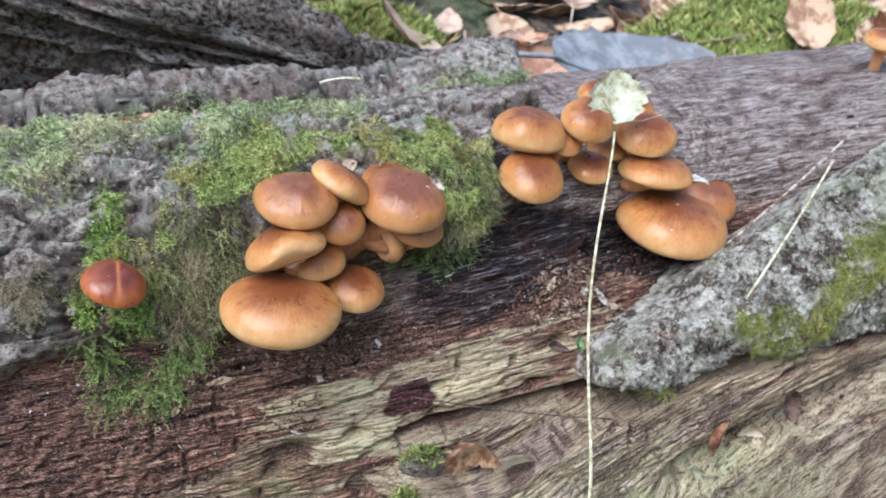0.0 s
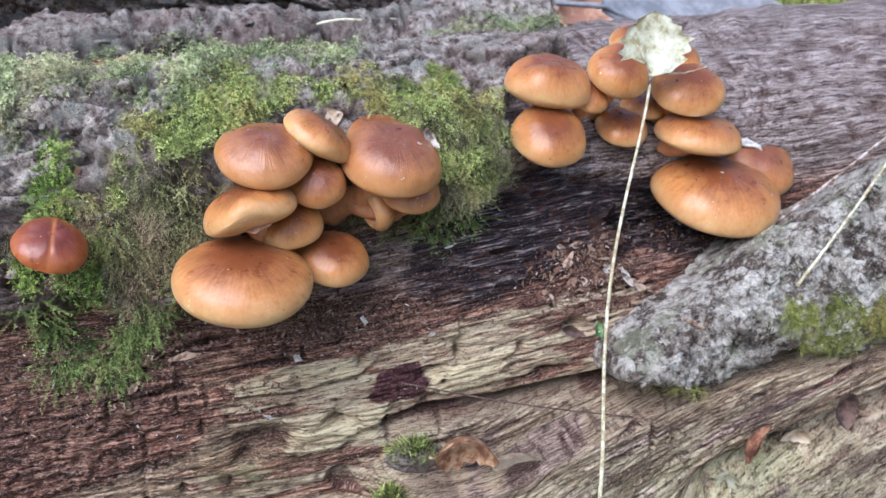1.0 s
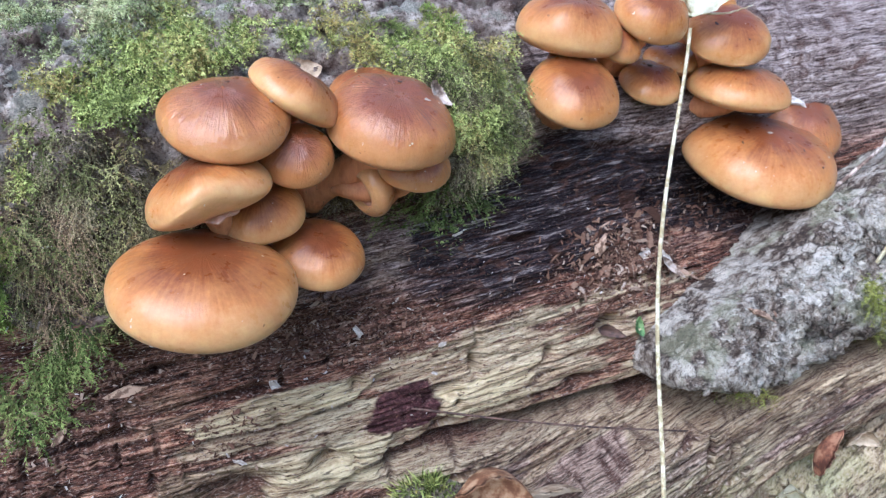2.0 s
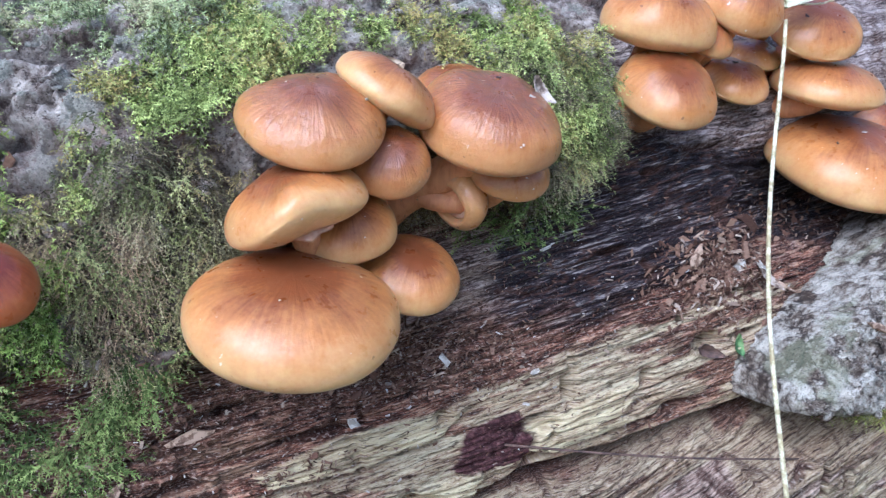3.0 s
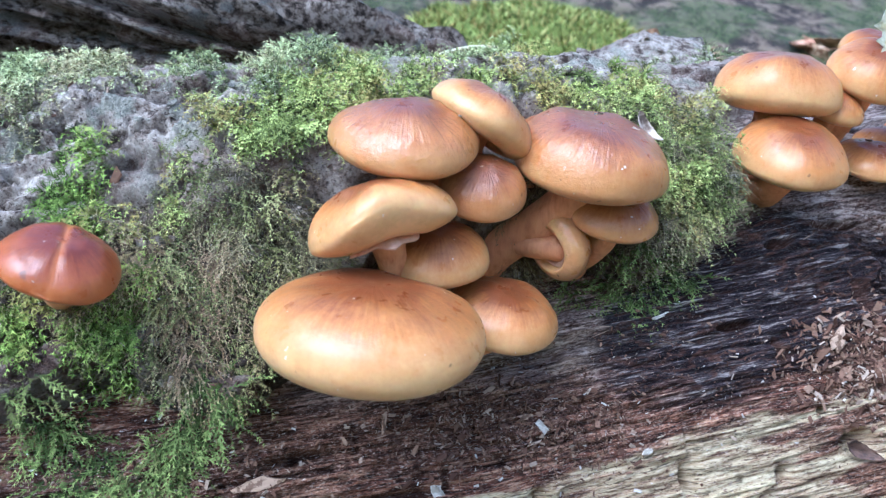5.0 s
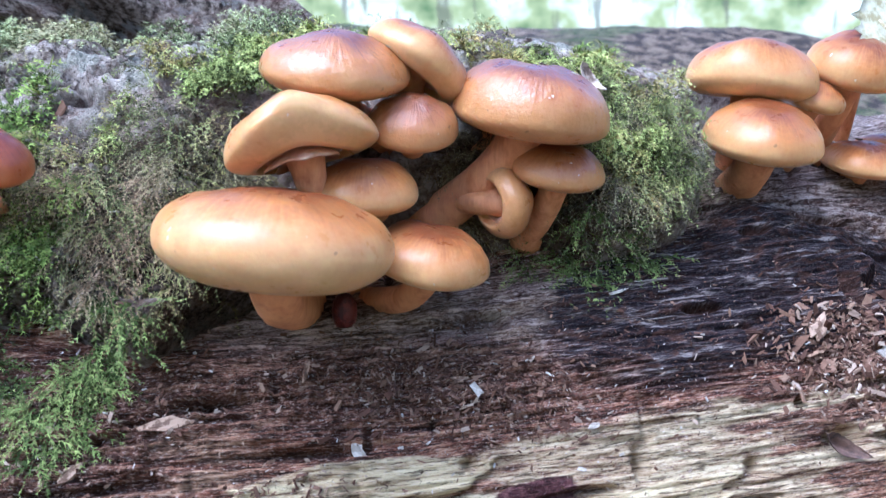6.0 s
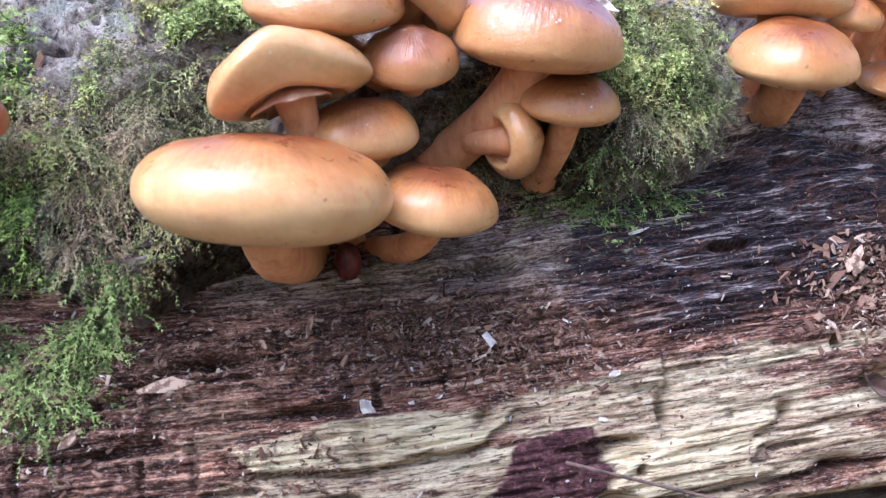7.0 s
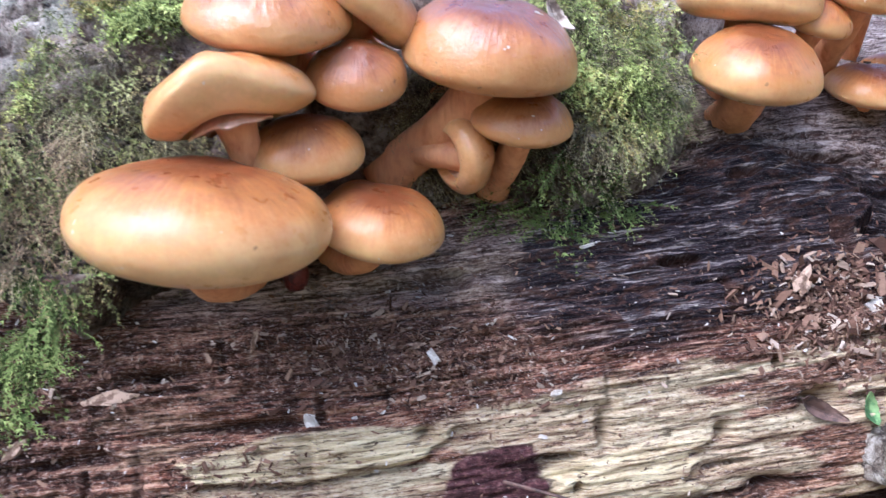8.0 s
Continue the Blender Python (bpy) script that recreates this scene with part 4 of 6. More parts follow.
mushroom((0.1649, 0.2769, 0.3480), 0.0114, 0.0081, (0.05, -0.70, 1), (0.1640, 0.2950, 0.3290), (0.0036, 0.0032), CAP, TAWNY, seed=14, wave=0.03, group=B)
mushroom((0.1960, 0.2807, 0.3370), 0.0139, 0.0081, (-0.03, -0.38, 1), (0.1860, 0.2960, 0.3230), (0.0038, 0.0034), CAP, TAWNY, seed=15, wave=0.03, group=B)
mushroom((0.1990, 0.2740, 0.3212), 0.0162, 0.0085, (0.10, -0.05, 1), (0.1880, 0.2900, 0.3100), (0.0042, 0.0038), CAP, "tawny mushroom with a broad cream margin, on the log", seed=16, wave=0.025, group=B)
mushroom((0.2044, 0.2648, 0.2984), 0.0241, 0.0135, (0.07, -0.14, 1), (0.2120, 0.2860, 0.2960), (0.0060, 0.0052), CAP, "largest tawny mushroom with specks on its cap and a torn margin", seed=17, wave=0.03, group=B)
mushroom((0.2297, 0.2783, 0.3029), 0.0164, 0.0099, (0.07, -0.39, 1), (0.2200, 0.2930, 0.2960), (0.0045, 0.004), CAP_BROWN, "brown mushroom half behind the largest one", seed=18, wave=0.03, group=B)
mushroom((0.1706, 0.2815, 0.3246), 0.0101, 0.0059, (0.04, -0.33, 1), (0.1720, 0.2960, 0.3160), (0.0032, 0.0028), CAP, TAWNY, seed=19, wave=0.02, group=B)
mushroom((0.1530, 0.2760, 0.3402), 0.0078, 0.0053, (0.25, -0.41, 1), (0.1560, 0.2930, 0.3280), (0.0028, 0.0024), CAP, TAWNY, seed=20, wave=0.02, group=B)
mushroom((0.1847, 0.2915, 0.3279), 0.0092, 0.0049, (0.06, -0.10, 1), (0.1840, 0.3010, 0.3210), (0.0028, 0.0024), CAP, TAWNY, seed=21, wave=0.02, group=B)
mushroom((0.1767, 0.2913, 0.3536), 0.0086, 0.0056, (0.02, -0.35, 1), (0.1790, 0.3030, 0.3370), (0.0028, 0.0026), CAP, TAWNY, seed=22, wave=0.02, group=B)
mushroom((0.1975, 0.2930, 0.3455), 0.0088, 0.0055, (0.06, -0.36, 1), (0.1960, 0.3040, 0.3330), (0.0028, 0.0026), CAP, TAWNY, seed=23, wave=0.02, group=B)
bx, by, bz = on_log(0.369, 78.0).tolist()
mushroom((bx, by - 0.004, bz + 0.014), 0.011, 0.007, (0, -0.2, 1), (bx, by, bz - 0.002), (0.003, 0.0028), CAP, "lone tawny mushroom on top of the log", seed=24, group="single mushrooms")

bud = anchor("mushroom_bud", (0.0385, 0.2570, 0.2955), "tiny dark red mushroom bud at the foot of the cluster", "mushroom", "single mushrooms")
bv, bf = tube(bezier((0, 0, -0.002), (0, 0, 0.001), (0, -0.001, 0.003), (0, -0.0015, 0.0052), 12), 0.0026 * np.sqrt(np.clip(1 - np.linspace(-0.7, 0.999, 12) ** 2, 0.002, 1)), 16)
me = bpy.data.meshes.new("bud_cap")
me.from_pydata(bv.tolist(), [], [tuple(dict.fromkeys(q)) for q in bf.tolist()])
me.polygons.foreach_set("use_smooth", np.ones(len(me.polygons), bool))
part("bud_cap", me, dry_material("bud skin", [(0.3, (0.05, 0.006, 0.005)), (0.7, (0.14, 0.02, 0.012))], 300, 0.35), bud)


# ---- moss ----
def moss(name, density, zone, length, material, label, droop=0.5, stand=0.55, pairs=7, width=1.0, seed=0, hang=0.0, cushion=0.002, top=None):
    """Feathery fronds rooted on the log where zone(x, th) is above chance."""
    rng = np.random.RandomState(seed)
    lo_x, hi_x, lo_t, hi_t = top
    tries = int(density * (hi_x - lo_x) * (hi_t - lo_t) * DEG)
    x, t = rng.uniform(lo_x, hi_x, tries), rng.uniform(lo_t, hi_t, tries)
    ok = rng.rand(tries) < zone(x, t)
    xt = np.stack([x[ok], t[ok]], 1)
    n = len(xt)
    x, t = xt.T
    root = on_log(x, t, -0.0008) 
    a = np.radians(t)
    nrm = np.stack([np.zeros(n), -np.cos(a), np.sin(a)], 1)
    tuft = step(0.40, 0.62, fbm(x * 210, t * DEG * 170, 0.0, seed + 9, 2)) * (0.35 + step(0.38, 0.66, fbm(x * 80, t * DEG * 80, 0.0, seed + 8, 2)))
    root = root + nrm * (1.7 * cushion * tuft * rng.rand(n) ** 0.35)[:, None]
    down = np.stack([np.zeros(n), -np.sin(a), -np.cos(a)], 1)
    side = np.array([1.0, 0, 0]) * np.ones((n, 1))
    turn = rng.uniform(-np.pi, np.pi, n)
    flow = np.cos(turn)[:, None] * side + np.sin(turn)[:, None] * down + hang * down
    flow /= np.linalg.norm(flow, axis=1)[:, None]
    L = length * (0.55 + 0.9 * rng.rand(n)) * (0.7 + 0.6 * vnoise(x * 120, t * DEG * 120, 0.0, seed))
    st = stand * (0.6 + 0.8 * rng.rand(n))
    verts, along, faces = [], [], []
    ts = np.linspace(0.12, 1, pairs)

    def at(q):
        return root + L[:, None] * (flow * q * (1 - 0.25 * st[:, None]) + nrm * (st * (q - 0.45 * q * q))[:, None] + np.array([0, 0, -1.0]) * (droop * q * q * 0.6))

    def add(p, q):
        verts.append(p)
        along.append(np.full(n, q))
        return len(verts) - 1

    across = np.cross(flow, nrm)
    across /= np.linalg.norm(across, axis=1)[:, None]
    roll = rng.uniform(-0.7, 0.7, n)[:, None]
    across = across * np.cos(roll) + nrm * np.sin(roll)
    w0 = (L * 0.03)[:, None]
    prev = add(at(0.0) - across * w0, 0.0), add(at(0.0) + across * w0, 0.0)
    for q in ts:
        p = at(q)
        fwd = at(min(q + 0.05, 1.05)) - at(q - 0.05)
        fwd /= np.linalg.norm(fwd, axis=1)[:, None]
        p = p + 0.00018 * rng.randn(n, 3)
        ll = (0.00055 * width * (1.15 - 0.6 * q) * (0.45 + 1.1 * rng.rand(n)) * (L / length) ** 0.5)[:, None]
        nxt = add(p, q)
        faces.append((prev[0], prev[1], nxt))
        b0, b1 = add(p - fwd * ll * 0.32, q), add(p + fwd * ll * 0.32, q)
        for sgn in (-1, 1):
            tipv = add(p + sgn * across * ll * (0.5 + 0.6 * rng.rand(n)[:, None]) + fwd * ll * (0.8 + 0.6 * rng.rand(n)[:, None]) + nrm * ll * 0.7 * (rng.rand(n)[:, None] - 0.3), min(1.0, q + 0.3))
            faces.append((b0, b1, tipv) if sgn > 0 else (b1, b0, tipv))
        prev = add(p - across * w0 * (1 - q), q), add(p + across * w0 * (1 - q), q)
    tipv = add(at(1.12), 1.0)
    faces.append((prev[0], prev[1], tipv))
    k = len(verts)
    vv = np.stack(verts, 1).reshape(-1, 3)
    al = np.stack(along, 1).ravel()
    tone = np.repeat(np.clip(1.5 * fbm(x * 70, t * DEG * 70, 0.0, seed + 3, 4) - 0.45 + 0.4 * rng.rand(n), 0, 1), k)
    # raised tufts coloured lighter than the gaps between them, as if lit
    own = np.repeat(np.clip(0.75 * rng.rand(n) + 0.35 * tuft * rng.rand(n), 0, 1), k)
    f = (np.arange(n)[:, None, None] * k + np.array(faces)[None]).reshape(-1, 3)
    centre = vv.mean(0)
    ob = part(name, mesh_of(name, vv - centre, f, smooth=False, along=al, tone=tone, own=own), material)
    ob.location = centre
    return tagged(ob, label, "moss", kind="stuff")


def clumps(z, x, th, scale, seed):
    """Chance of a shoot: z broken up into tufts."""
    return step(0.29, 0.37, z * (2.6 * fbm(x * scale, th * DEG * scale, 0.0, seed, 5) - 0.55))


def on_bark(x, th):
    return (bark_mask(x, th) > 0.3).astype(float)


def bare(x, th):
    """1 where the bark shows through the moss, 0 elsewhere."""
    b = np.maximum(1.2 * bell(x, -0.013, 0.010) * bell(th, 61 + 120 * (x + 0.013), 3.6), bell(x, 0.0078, 0.0026) * bell(th, 67, 4.5))
    b = np.maximum(b, np.maximum(bell(x, 0.043, 0.011) * bell(th, 67, 2.2), 1.2 * bell(x, 0.09, 0.013) * bell(th, 65, 3.0)))
    b = np.maximum(b, np.maximum(0.9 * bell(x, -0.04, 0.012) * bell(th, 53, 3), bell(x, 0.0, 0.05) * bell(th, 76, 2.0)))
    return np.clip(1.5 * b + 1.2 * (fbm(x * 120, th * DEG * 120, 0.0, 217, 3) - 0.5) * (b > 0.1), 0, 1)


def green_zone(x, th):
    z = 1.1 * bell(x, 0.026, 0.014) * bell(th, 60, 8) + 0.75 * bell(x, 0.006, 0.010) * bell(th, 55.5, 4) + 1.5 * bell(x, 0.103, 0.016) * bell(th, 53, 8)
    z = z + 0.6 * bell(x, 0.085, 0.02) * bell(th, 59, 3) + 0.5 * bell(x, 0.06, 0.02) * bell(th, 60, 5) + 0.6 * bell(x, -0.012, 0.008) * bell(th, 49, 4)
    z = z * (0.5 + 1.0 * fbm(x * 45, th * DEG * 45, 0.0, 215, 3))
    return clumps(0.82 * z, x, th, 170, 201) * on_bark(x, th) * (1 - bare(x, th))


def fresh_zone(x, th):
    z = 1.1 * bell(x, -0.0240, 0.0062) * bell(th, 53.5, 6.5) + 1.1 * bell(x, -0.023, 0.011) * bell(th, 42.5, 5) + 0.5 * bell(x, 0.034, 0.007) * bell(th, 62, 7) + 0.55 * bell(x, 0.100, 0.006) * bell(th, 61, 3)
    return clumps(z, x, th, 170, 219) * on_bark(x, th)


def pale_zone(x, th):
    z = 1.2 * bell(x, -0.020, 0.024) * bell(th, 69, 4.5) + 0.7 * bell(x, 0.03, 0.03) * bell(th, 70, 4) + 0.6 * bell(x, 0.055, 0.025) * bell(th, 68, 5) + 0.9 * bell(x, 0.14, 0.03) * bell(th, 88, 7) + 0.9 * bell(th, 84, 9) * step(0.10, 0.02, x)
    z = z + 0.7 * bell(x, 0.02, 0.02) * bell(th, 64, 6) + 1.2 * bell(x, -0.050, 0.022) * bell(th, 64, 10)
    z = z * (0.4 + 1.2 * fbm(x * 40, th * DEG * 40, 0.0, 216, 3))
    return 0.85 * clumps(z, x, th, 120, 203) * on_bark(x, th) * (1 - bare(x, th))


def drab_zone(x, th):
    z = 1.1 * bell(x, 0.010, 0.020) * bell(th, 46.5, 6.5) + 0.9 * bell(x, -0.008, 0.012) * bell(th, 43, 6) + 1.5 * bell(x, 0.095, 0.03) * bell(th, 48, 6) + 0.6 * bell(x, -0.05, 0.02) * bell(th, 44, 7)
    return 0.9 * clumps(z, x, th, 120, 205) * on_bark(x, th)


def strand_zone(x, th):
    z = 0.9 * bell(x, 0.002, 0.028) * bell(th, 42, 6) + 0.9 * bell(x, 0.008, 0.014) * bell(th, 36, 4) + 0.55 * bell(x, 0.006, 0.02) * bell(th, 51, 4) + 0.9 * bell(x, 0.108, 0.014) * bell(th, 51, 7)
    return clumps(z, x, th, 170, 211) * on_bark(x, th)


def frond_zone(x, th):
    line = np.interp(x, [-0.04, -0.03, -0.016, -0.004, 0.003], [35, 34.5, 31, 34.5, 35.5])
    z = 1.0 * bell(th, line, 3.6) * step(-0.05, -0.035, x) * step(0.007, 0.001, x) + 0.8 * bell(x, -0.016, 0.004) * bell(th, 27.5, 3) + 0.6 * bell(x, -0.034, 0.01) * bell(th, 29, 3)
    z = 0.72 * z + 1.3 * bell(x, 0.096, 0.017) * bell(th, 43.2, 2.6)
    return clumps(z, x, th, 130, 207)


def slab_zone(x, th):
    low, high = slab_band(x)
    z = 1.0 * bell(th, np.interp(x, [0.21, 0.232, 0.248, 0.264, 0.282], [18.5, 18, 21.5, 26, 31]), 5.5) * step(0.205, 0.222, x) + 0.6 * bell(x, 0.165, 0.01) * bell(th, 13, 2) + 0.6 * bell(x, 0.205, 0.005) * bell(th, 22, 2.5)
    return clumps(z, x, th, 100, 209) * (slab_mask(x, th) > -0.5)


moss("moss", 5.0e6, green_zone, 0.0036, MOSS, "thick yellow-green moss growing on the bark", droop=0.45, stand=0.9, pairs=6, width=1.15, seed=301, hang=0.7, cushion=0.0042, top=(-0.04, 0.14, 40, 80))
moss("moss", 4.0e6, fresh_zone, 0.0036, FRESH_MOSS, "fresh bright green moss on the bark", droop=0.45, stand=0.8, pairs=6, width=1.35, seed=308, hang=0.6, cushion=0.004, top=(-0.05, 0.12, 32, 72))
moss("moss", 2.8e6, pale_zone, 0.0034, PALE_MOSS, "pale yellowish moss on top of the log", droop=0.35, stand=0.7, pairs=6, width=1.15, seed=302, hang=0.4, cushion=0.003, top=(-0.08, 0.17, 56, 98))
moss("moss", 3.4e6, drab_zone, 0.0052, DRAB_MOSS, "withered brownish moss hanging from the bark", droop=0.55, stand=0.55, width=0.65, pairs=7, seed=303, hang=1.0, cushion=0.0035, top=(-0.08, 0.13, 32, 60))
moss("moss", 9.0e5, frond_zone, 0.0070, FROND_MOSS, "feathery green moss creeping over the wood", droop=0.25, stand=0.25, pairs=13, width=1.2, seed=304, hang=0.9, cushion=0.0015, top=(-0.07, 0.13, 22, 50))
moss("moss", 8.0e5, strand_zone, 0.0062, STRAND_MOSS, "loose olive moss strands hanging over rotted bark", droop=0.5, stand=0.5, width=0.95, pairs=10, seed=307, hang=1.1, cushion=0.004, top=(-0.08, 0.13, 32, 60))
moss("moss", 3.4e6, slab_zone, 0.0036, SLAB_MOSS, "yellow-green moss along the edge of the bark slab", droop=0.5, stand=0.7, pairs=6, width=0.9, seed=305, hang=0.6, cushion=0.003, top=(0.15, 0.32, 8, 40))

# ---- chips, splinters and crumbs on the wood ----
def flakes(count, spots, size, seed, lift=0.0004):
    """Vertices and faces of many small wood flakes lying on the log."""
    rng = np.random.RandomState(seed)
    box = np.array([(-1, -1, -1), (1, -1, -1), (1, 1, -1), (-1, 1, -1), (-1, -1, 1), (1, -1, 1), (1, 1, 1), (-1, 1, 1)], float)
    bf = np.array([(0, 3, 2, 1), (4, 5, 6, 7), (0, 1, 5, 4), (1, 2, 6, 5), (2, 3, 7, 6), (3, 0, 4, 7)])
    pick = rng.choice(len(spots), count, p=np.array([s[4] for s in spots]) / sum(s[4] for s in spots))
    x = np.array([spots[p][0] + spots[p][2] * rng.randn() for p in pick])
    t = np.array([spots[p][1] + spots[p][3] * rng.randn() for p in pick])
    c = on_log(x, t, lift)
    a = np.radians(t)
    nrm = np.stack([0 * a, -np.cos(a), np.sin(a)], 1) + 0.7 * rng.randn(count, 3)
    nrm /= np.linalg.norm(nrm, axis=1)[:, None]
    d = np.stack([np.ones(count), 0.5 * rng.randn(count), 0.5 * rng.randn(count)], 1)
    d = d + 0.7 * rng.randn(count, 3)
    d -= (d * nrm).sum(1)[:, None] * nrm
    d /= np.linalg.norm(d, axis=1)[:, None]
    e = np.cross(nrm, d)
    L = size * np.exp(0.5 * rng.randn(count))
    sz = np.stack([L, L * rng.uniform(0.16, 0.5, count), L * rng.uniform(0.06, 0.18, count)], 1)
    loc = box[None] * (1 + 0.3 * rng.randn(count, 8, 3)) * sz[:, None]
    v = c[:, None] + loc[..., :1] * d[:, None] + loc[..., 1:2] * e[:, None] + loc[..., 2:] * nrm[:, None]
    return v.reshape(-1, 3), (np.arange(count)[:, None, None] * 8 + bf[None]).reshape(-1, 4)


def scatter(name, count, spots, size, seed, label, material=None):
    v, f = flakes(count, spots, size, seed)
    mid = v.mean(0)
    ob = part(name, mesh_of(name, v - mid, f, smooth=False), material or CHIPS)
    ob.location = mid
    tagged(ob, label, "wood debris", kind="stuff")


scatter("wood_chips", 1700, [(0.149, 30.5, 0.011, 3.0, 1.0)], 0.00055, 401, "heap of pale wood chips in a hollow of the log")
scatter("wood_chips", 2600, [(0.052, 30, 0.014, 2.2, 1.0), (0.072, 27, 0.012, 2.0, 0.5)], 0.00030, 402, "small wood crumbs on dark rotten wood")
scatter("wood_chips", 2400, [(-0.03, 24, 0.014, 4.0, 1.0), (0.022, 19, 0.008, 2.5, 0.5), (0.0, 29, 0.012, 3, 0.5)], 0.00030, 403, "reddish wood crumbs on rotten wood")
scatter("wood_chips", 3400, [(0.08, 31, 0.05, 7, 1.3), (0.09, 25, 0.05, 10, 1.0), (0.1, 10, 0.04, 4, 0.5)], 0.00019, 404, "scattered wood specks on the log")
scatter("wood_chips", 500, [(0.185, 36, 0.016, 4, 1.0)], 0.0004, 407, "dark wood crumbs in the hollow under the mushrooms")
scatter("wood_chips", 160, [(0.02, 62, 0.05, 10, 1.0), (0.25, 60, 0.05, 12, 0.8)], 0.0004, 405, "scattered bark specks on top of the log")

scatter("wood_chips", 300, [(0.10, 32, 0.035, 7, 1.0), (0.05, 24, 0.03, 6, 0.7), (-0.02, 28, 0.02, 6, 0.6), (0.0, 44, 0.02, 5, 0.3)], 0.00025, 406, "tiny bleached flecks strewn over the dark wood", BLEACHED)


def splinters(count, seed):
    """Raised fibres of the split wood."""
    rng = np.random.RandomState(seed)
    vs, fs = [], []
    x = np.concatenate([rng.uniform(-0.06, 0.2, count * 2 // 3), rng.uniform(0.1, 0.3, count - count * 2 // 3)])
    t = np.where(np.arange(count) < count * 2 // 3, rng.uniform(0, 42, count), rng.uniform(-5, 75, count))
    ok = (bark_mask(x, t) < -1) & (slab_mask(x, t) < -1)
    x, t = x[ok], t[ok]
    L = 0.0015 * np.exp(0.5 * rng.randn(len(x)))
    p0, p1 = on_log(x - L, t + 0.4 * rng.randn(len(x)), 0.0), on_log(x + L, t + 0.4 * rng.randn(len(x)), 0.0005 + 0.0007 * rng.rand(len(x)) ** 2)
    w = 0.00008 + 0.00014 * rng.rand(len(x)) ** 2
    a = np.radians(t)
    up = np.stack([0 * a, -np.cos(a), np.sin(a)], 1)
    ac = np.cross(up, (p1 - p0) / np.linalg.norm(p1 - p0, axis=1)[:, None])
    mid = (p0 + p1) / 2 + up * 0.0003
    v = np.stack([p0, mid - ac * w[:, None], mid + ac * w[:, None], mid + up * w[:, None] * 1.2, p1], 1)
    f = np.array([(0, 1, 3), (0, 3, 2), (1, 4, 3), (3, 4, 2), (0, 2, 1), (1, 2, 4)])
    return v.reshape(-1, 3), (np.arange(len(x))[:, None, None] * 5 + f[None]).reshape(-1, 3)


def scales(count, lo, hi, keep_f, size, seed):
    """Thin scales lying on the bark."""
    rng = np.random.RandomState(seed)
    x, t = rng.uniform(lo[0], hi[0], count * 4), rng.uniform(lo[1], hi[1], count * 4)
    ok = keep_f(x, t) > 1.0
    x, t = x[ok][:count], t[ok][:count]
    n, g = len(x), 7
    c = on_log(x, t, 0.0001)
    a = np.radians(t)
    nrm = np.stack([0 * a, -np.cos(a), np.sin(a)], 1) + 0.28 * rng.randn(n, 3)
    nrm /= np.linalg.norm(nrm, axis=1)[:, None]
    d = np.cross(nrm, rng.randn(n, 3))
    d /= np.linalg.norm(d, axis=1)[:, None]
    e = np.cross(nrm, d)
    ph = np.linspace(0, 2 * np.pi, g, endpoint=False)
    L = size * np.exp(0.45 * rng.randn(n))
    rad = L[:, None] * (0.7 + 0.6 * rng.rand(n, g))
    wide_ = rng.uniform(0.45, 0.9, n)[:, None]
    ring = c[:, None] + (rad * np.cos(ph))[..., None] * d[:, None] + (rad * wide_ * np.sin(ph))[..., None] * e[:, None]
    up = nrm[:, None] * (0.16 * L)[:, None, None]
    v = np.concatenate([ring - up * 0.6, ring + up * (0.5 + rng.rand(n, g, 1)), (c + nrm * (0.2 * L)[:, None])[:, None]], 1)
    j = np.arange(g)
    f = np.concatenate([np.stack([j, (j + 1) % g, g + (j + 1) % g], 1), np.stack([j, g + (j + 1) % g, g + j], 1), np.stack([g + j, g + (j + 1) % g, np.full(g, 2 * g)], 1)])
    return v.reshape(-1, 3), (np.arange(n)[:, None, None] * (2 * g + 1) + f[None]).reshape(-1, 3)


bv_, bf_ = scales(500, (-0.075, 36), (0.17, 98), bark_mask, 0.0010, 421)
tagged(part("bark_scale_rest", mesh_of("bark_scale_rest", bv_ - OFF, bf_, smooth=False, fissure=np.zeros(len(bv_))), BARK, log, "small loose scales of grey bark"), kind="stuff")
bv_, bf_ = scales(1300, (0.147, 9), (0.33, 56), slab_mask, 0.0012, 422)
tagged(part("lichen_scale_rest", mesh_of("lichen_scale_rest", bv_ - OFF, bf_, smooth=False), CRUST, log, "small curled scales of pale lichen"), kind="stuff")
sv, sf = splinters(300, 411)
tagged(part("fibre_rest", mesh_of("splinters", sv - OFF, sf, smooth=False), SPLINT, log, "raised splinters and fibres of the wood"), kind="stuff")


def solid_mesh(name, outline, depth, seed, rough=0.15):
    """A thick flake with an uneven outline: points in the plane, metres."""
    rng = np.random.RandomState(seed)
    o = np.array(outline, float)
    n = len(o)
    rings = []
    for f, z in ((0.0, 0.5), (0.6, 0.5), (0.93, 0.45), (1.0, 0.0), (0.93, -0.45), (0.0, -0.5)):
        q = o * f
        zz = depth * (z + rough * rng.randn(n) * (f > 0))
        rings.append(np.column_stack([q, zz]))
    v = np.concatenate(rings)
    faces = [(a * n + i, a * n + (i + 1) % n, (a + 1) * n + (i + 1) % n, (a + 1) * n + i) for a in range(5) for i in range(n)]
    return mesh_of(name, v, faces, smooth=False)


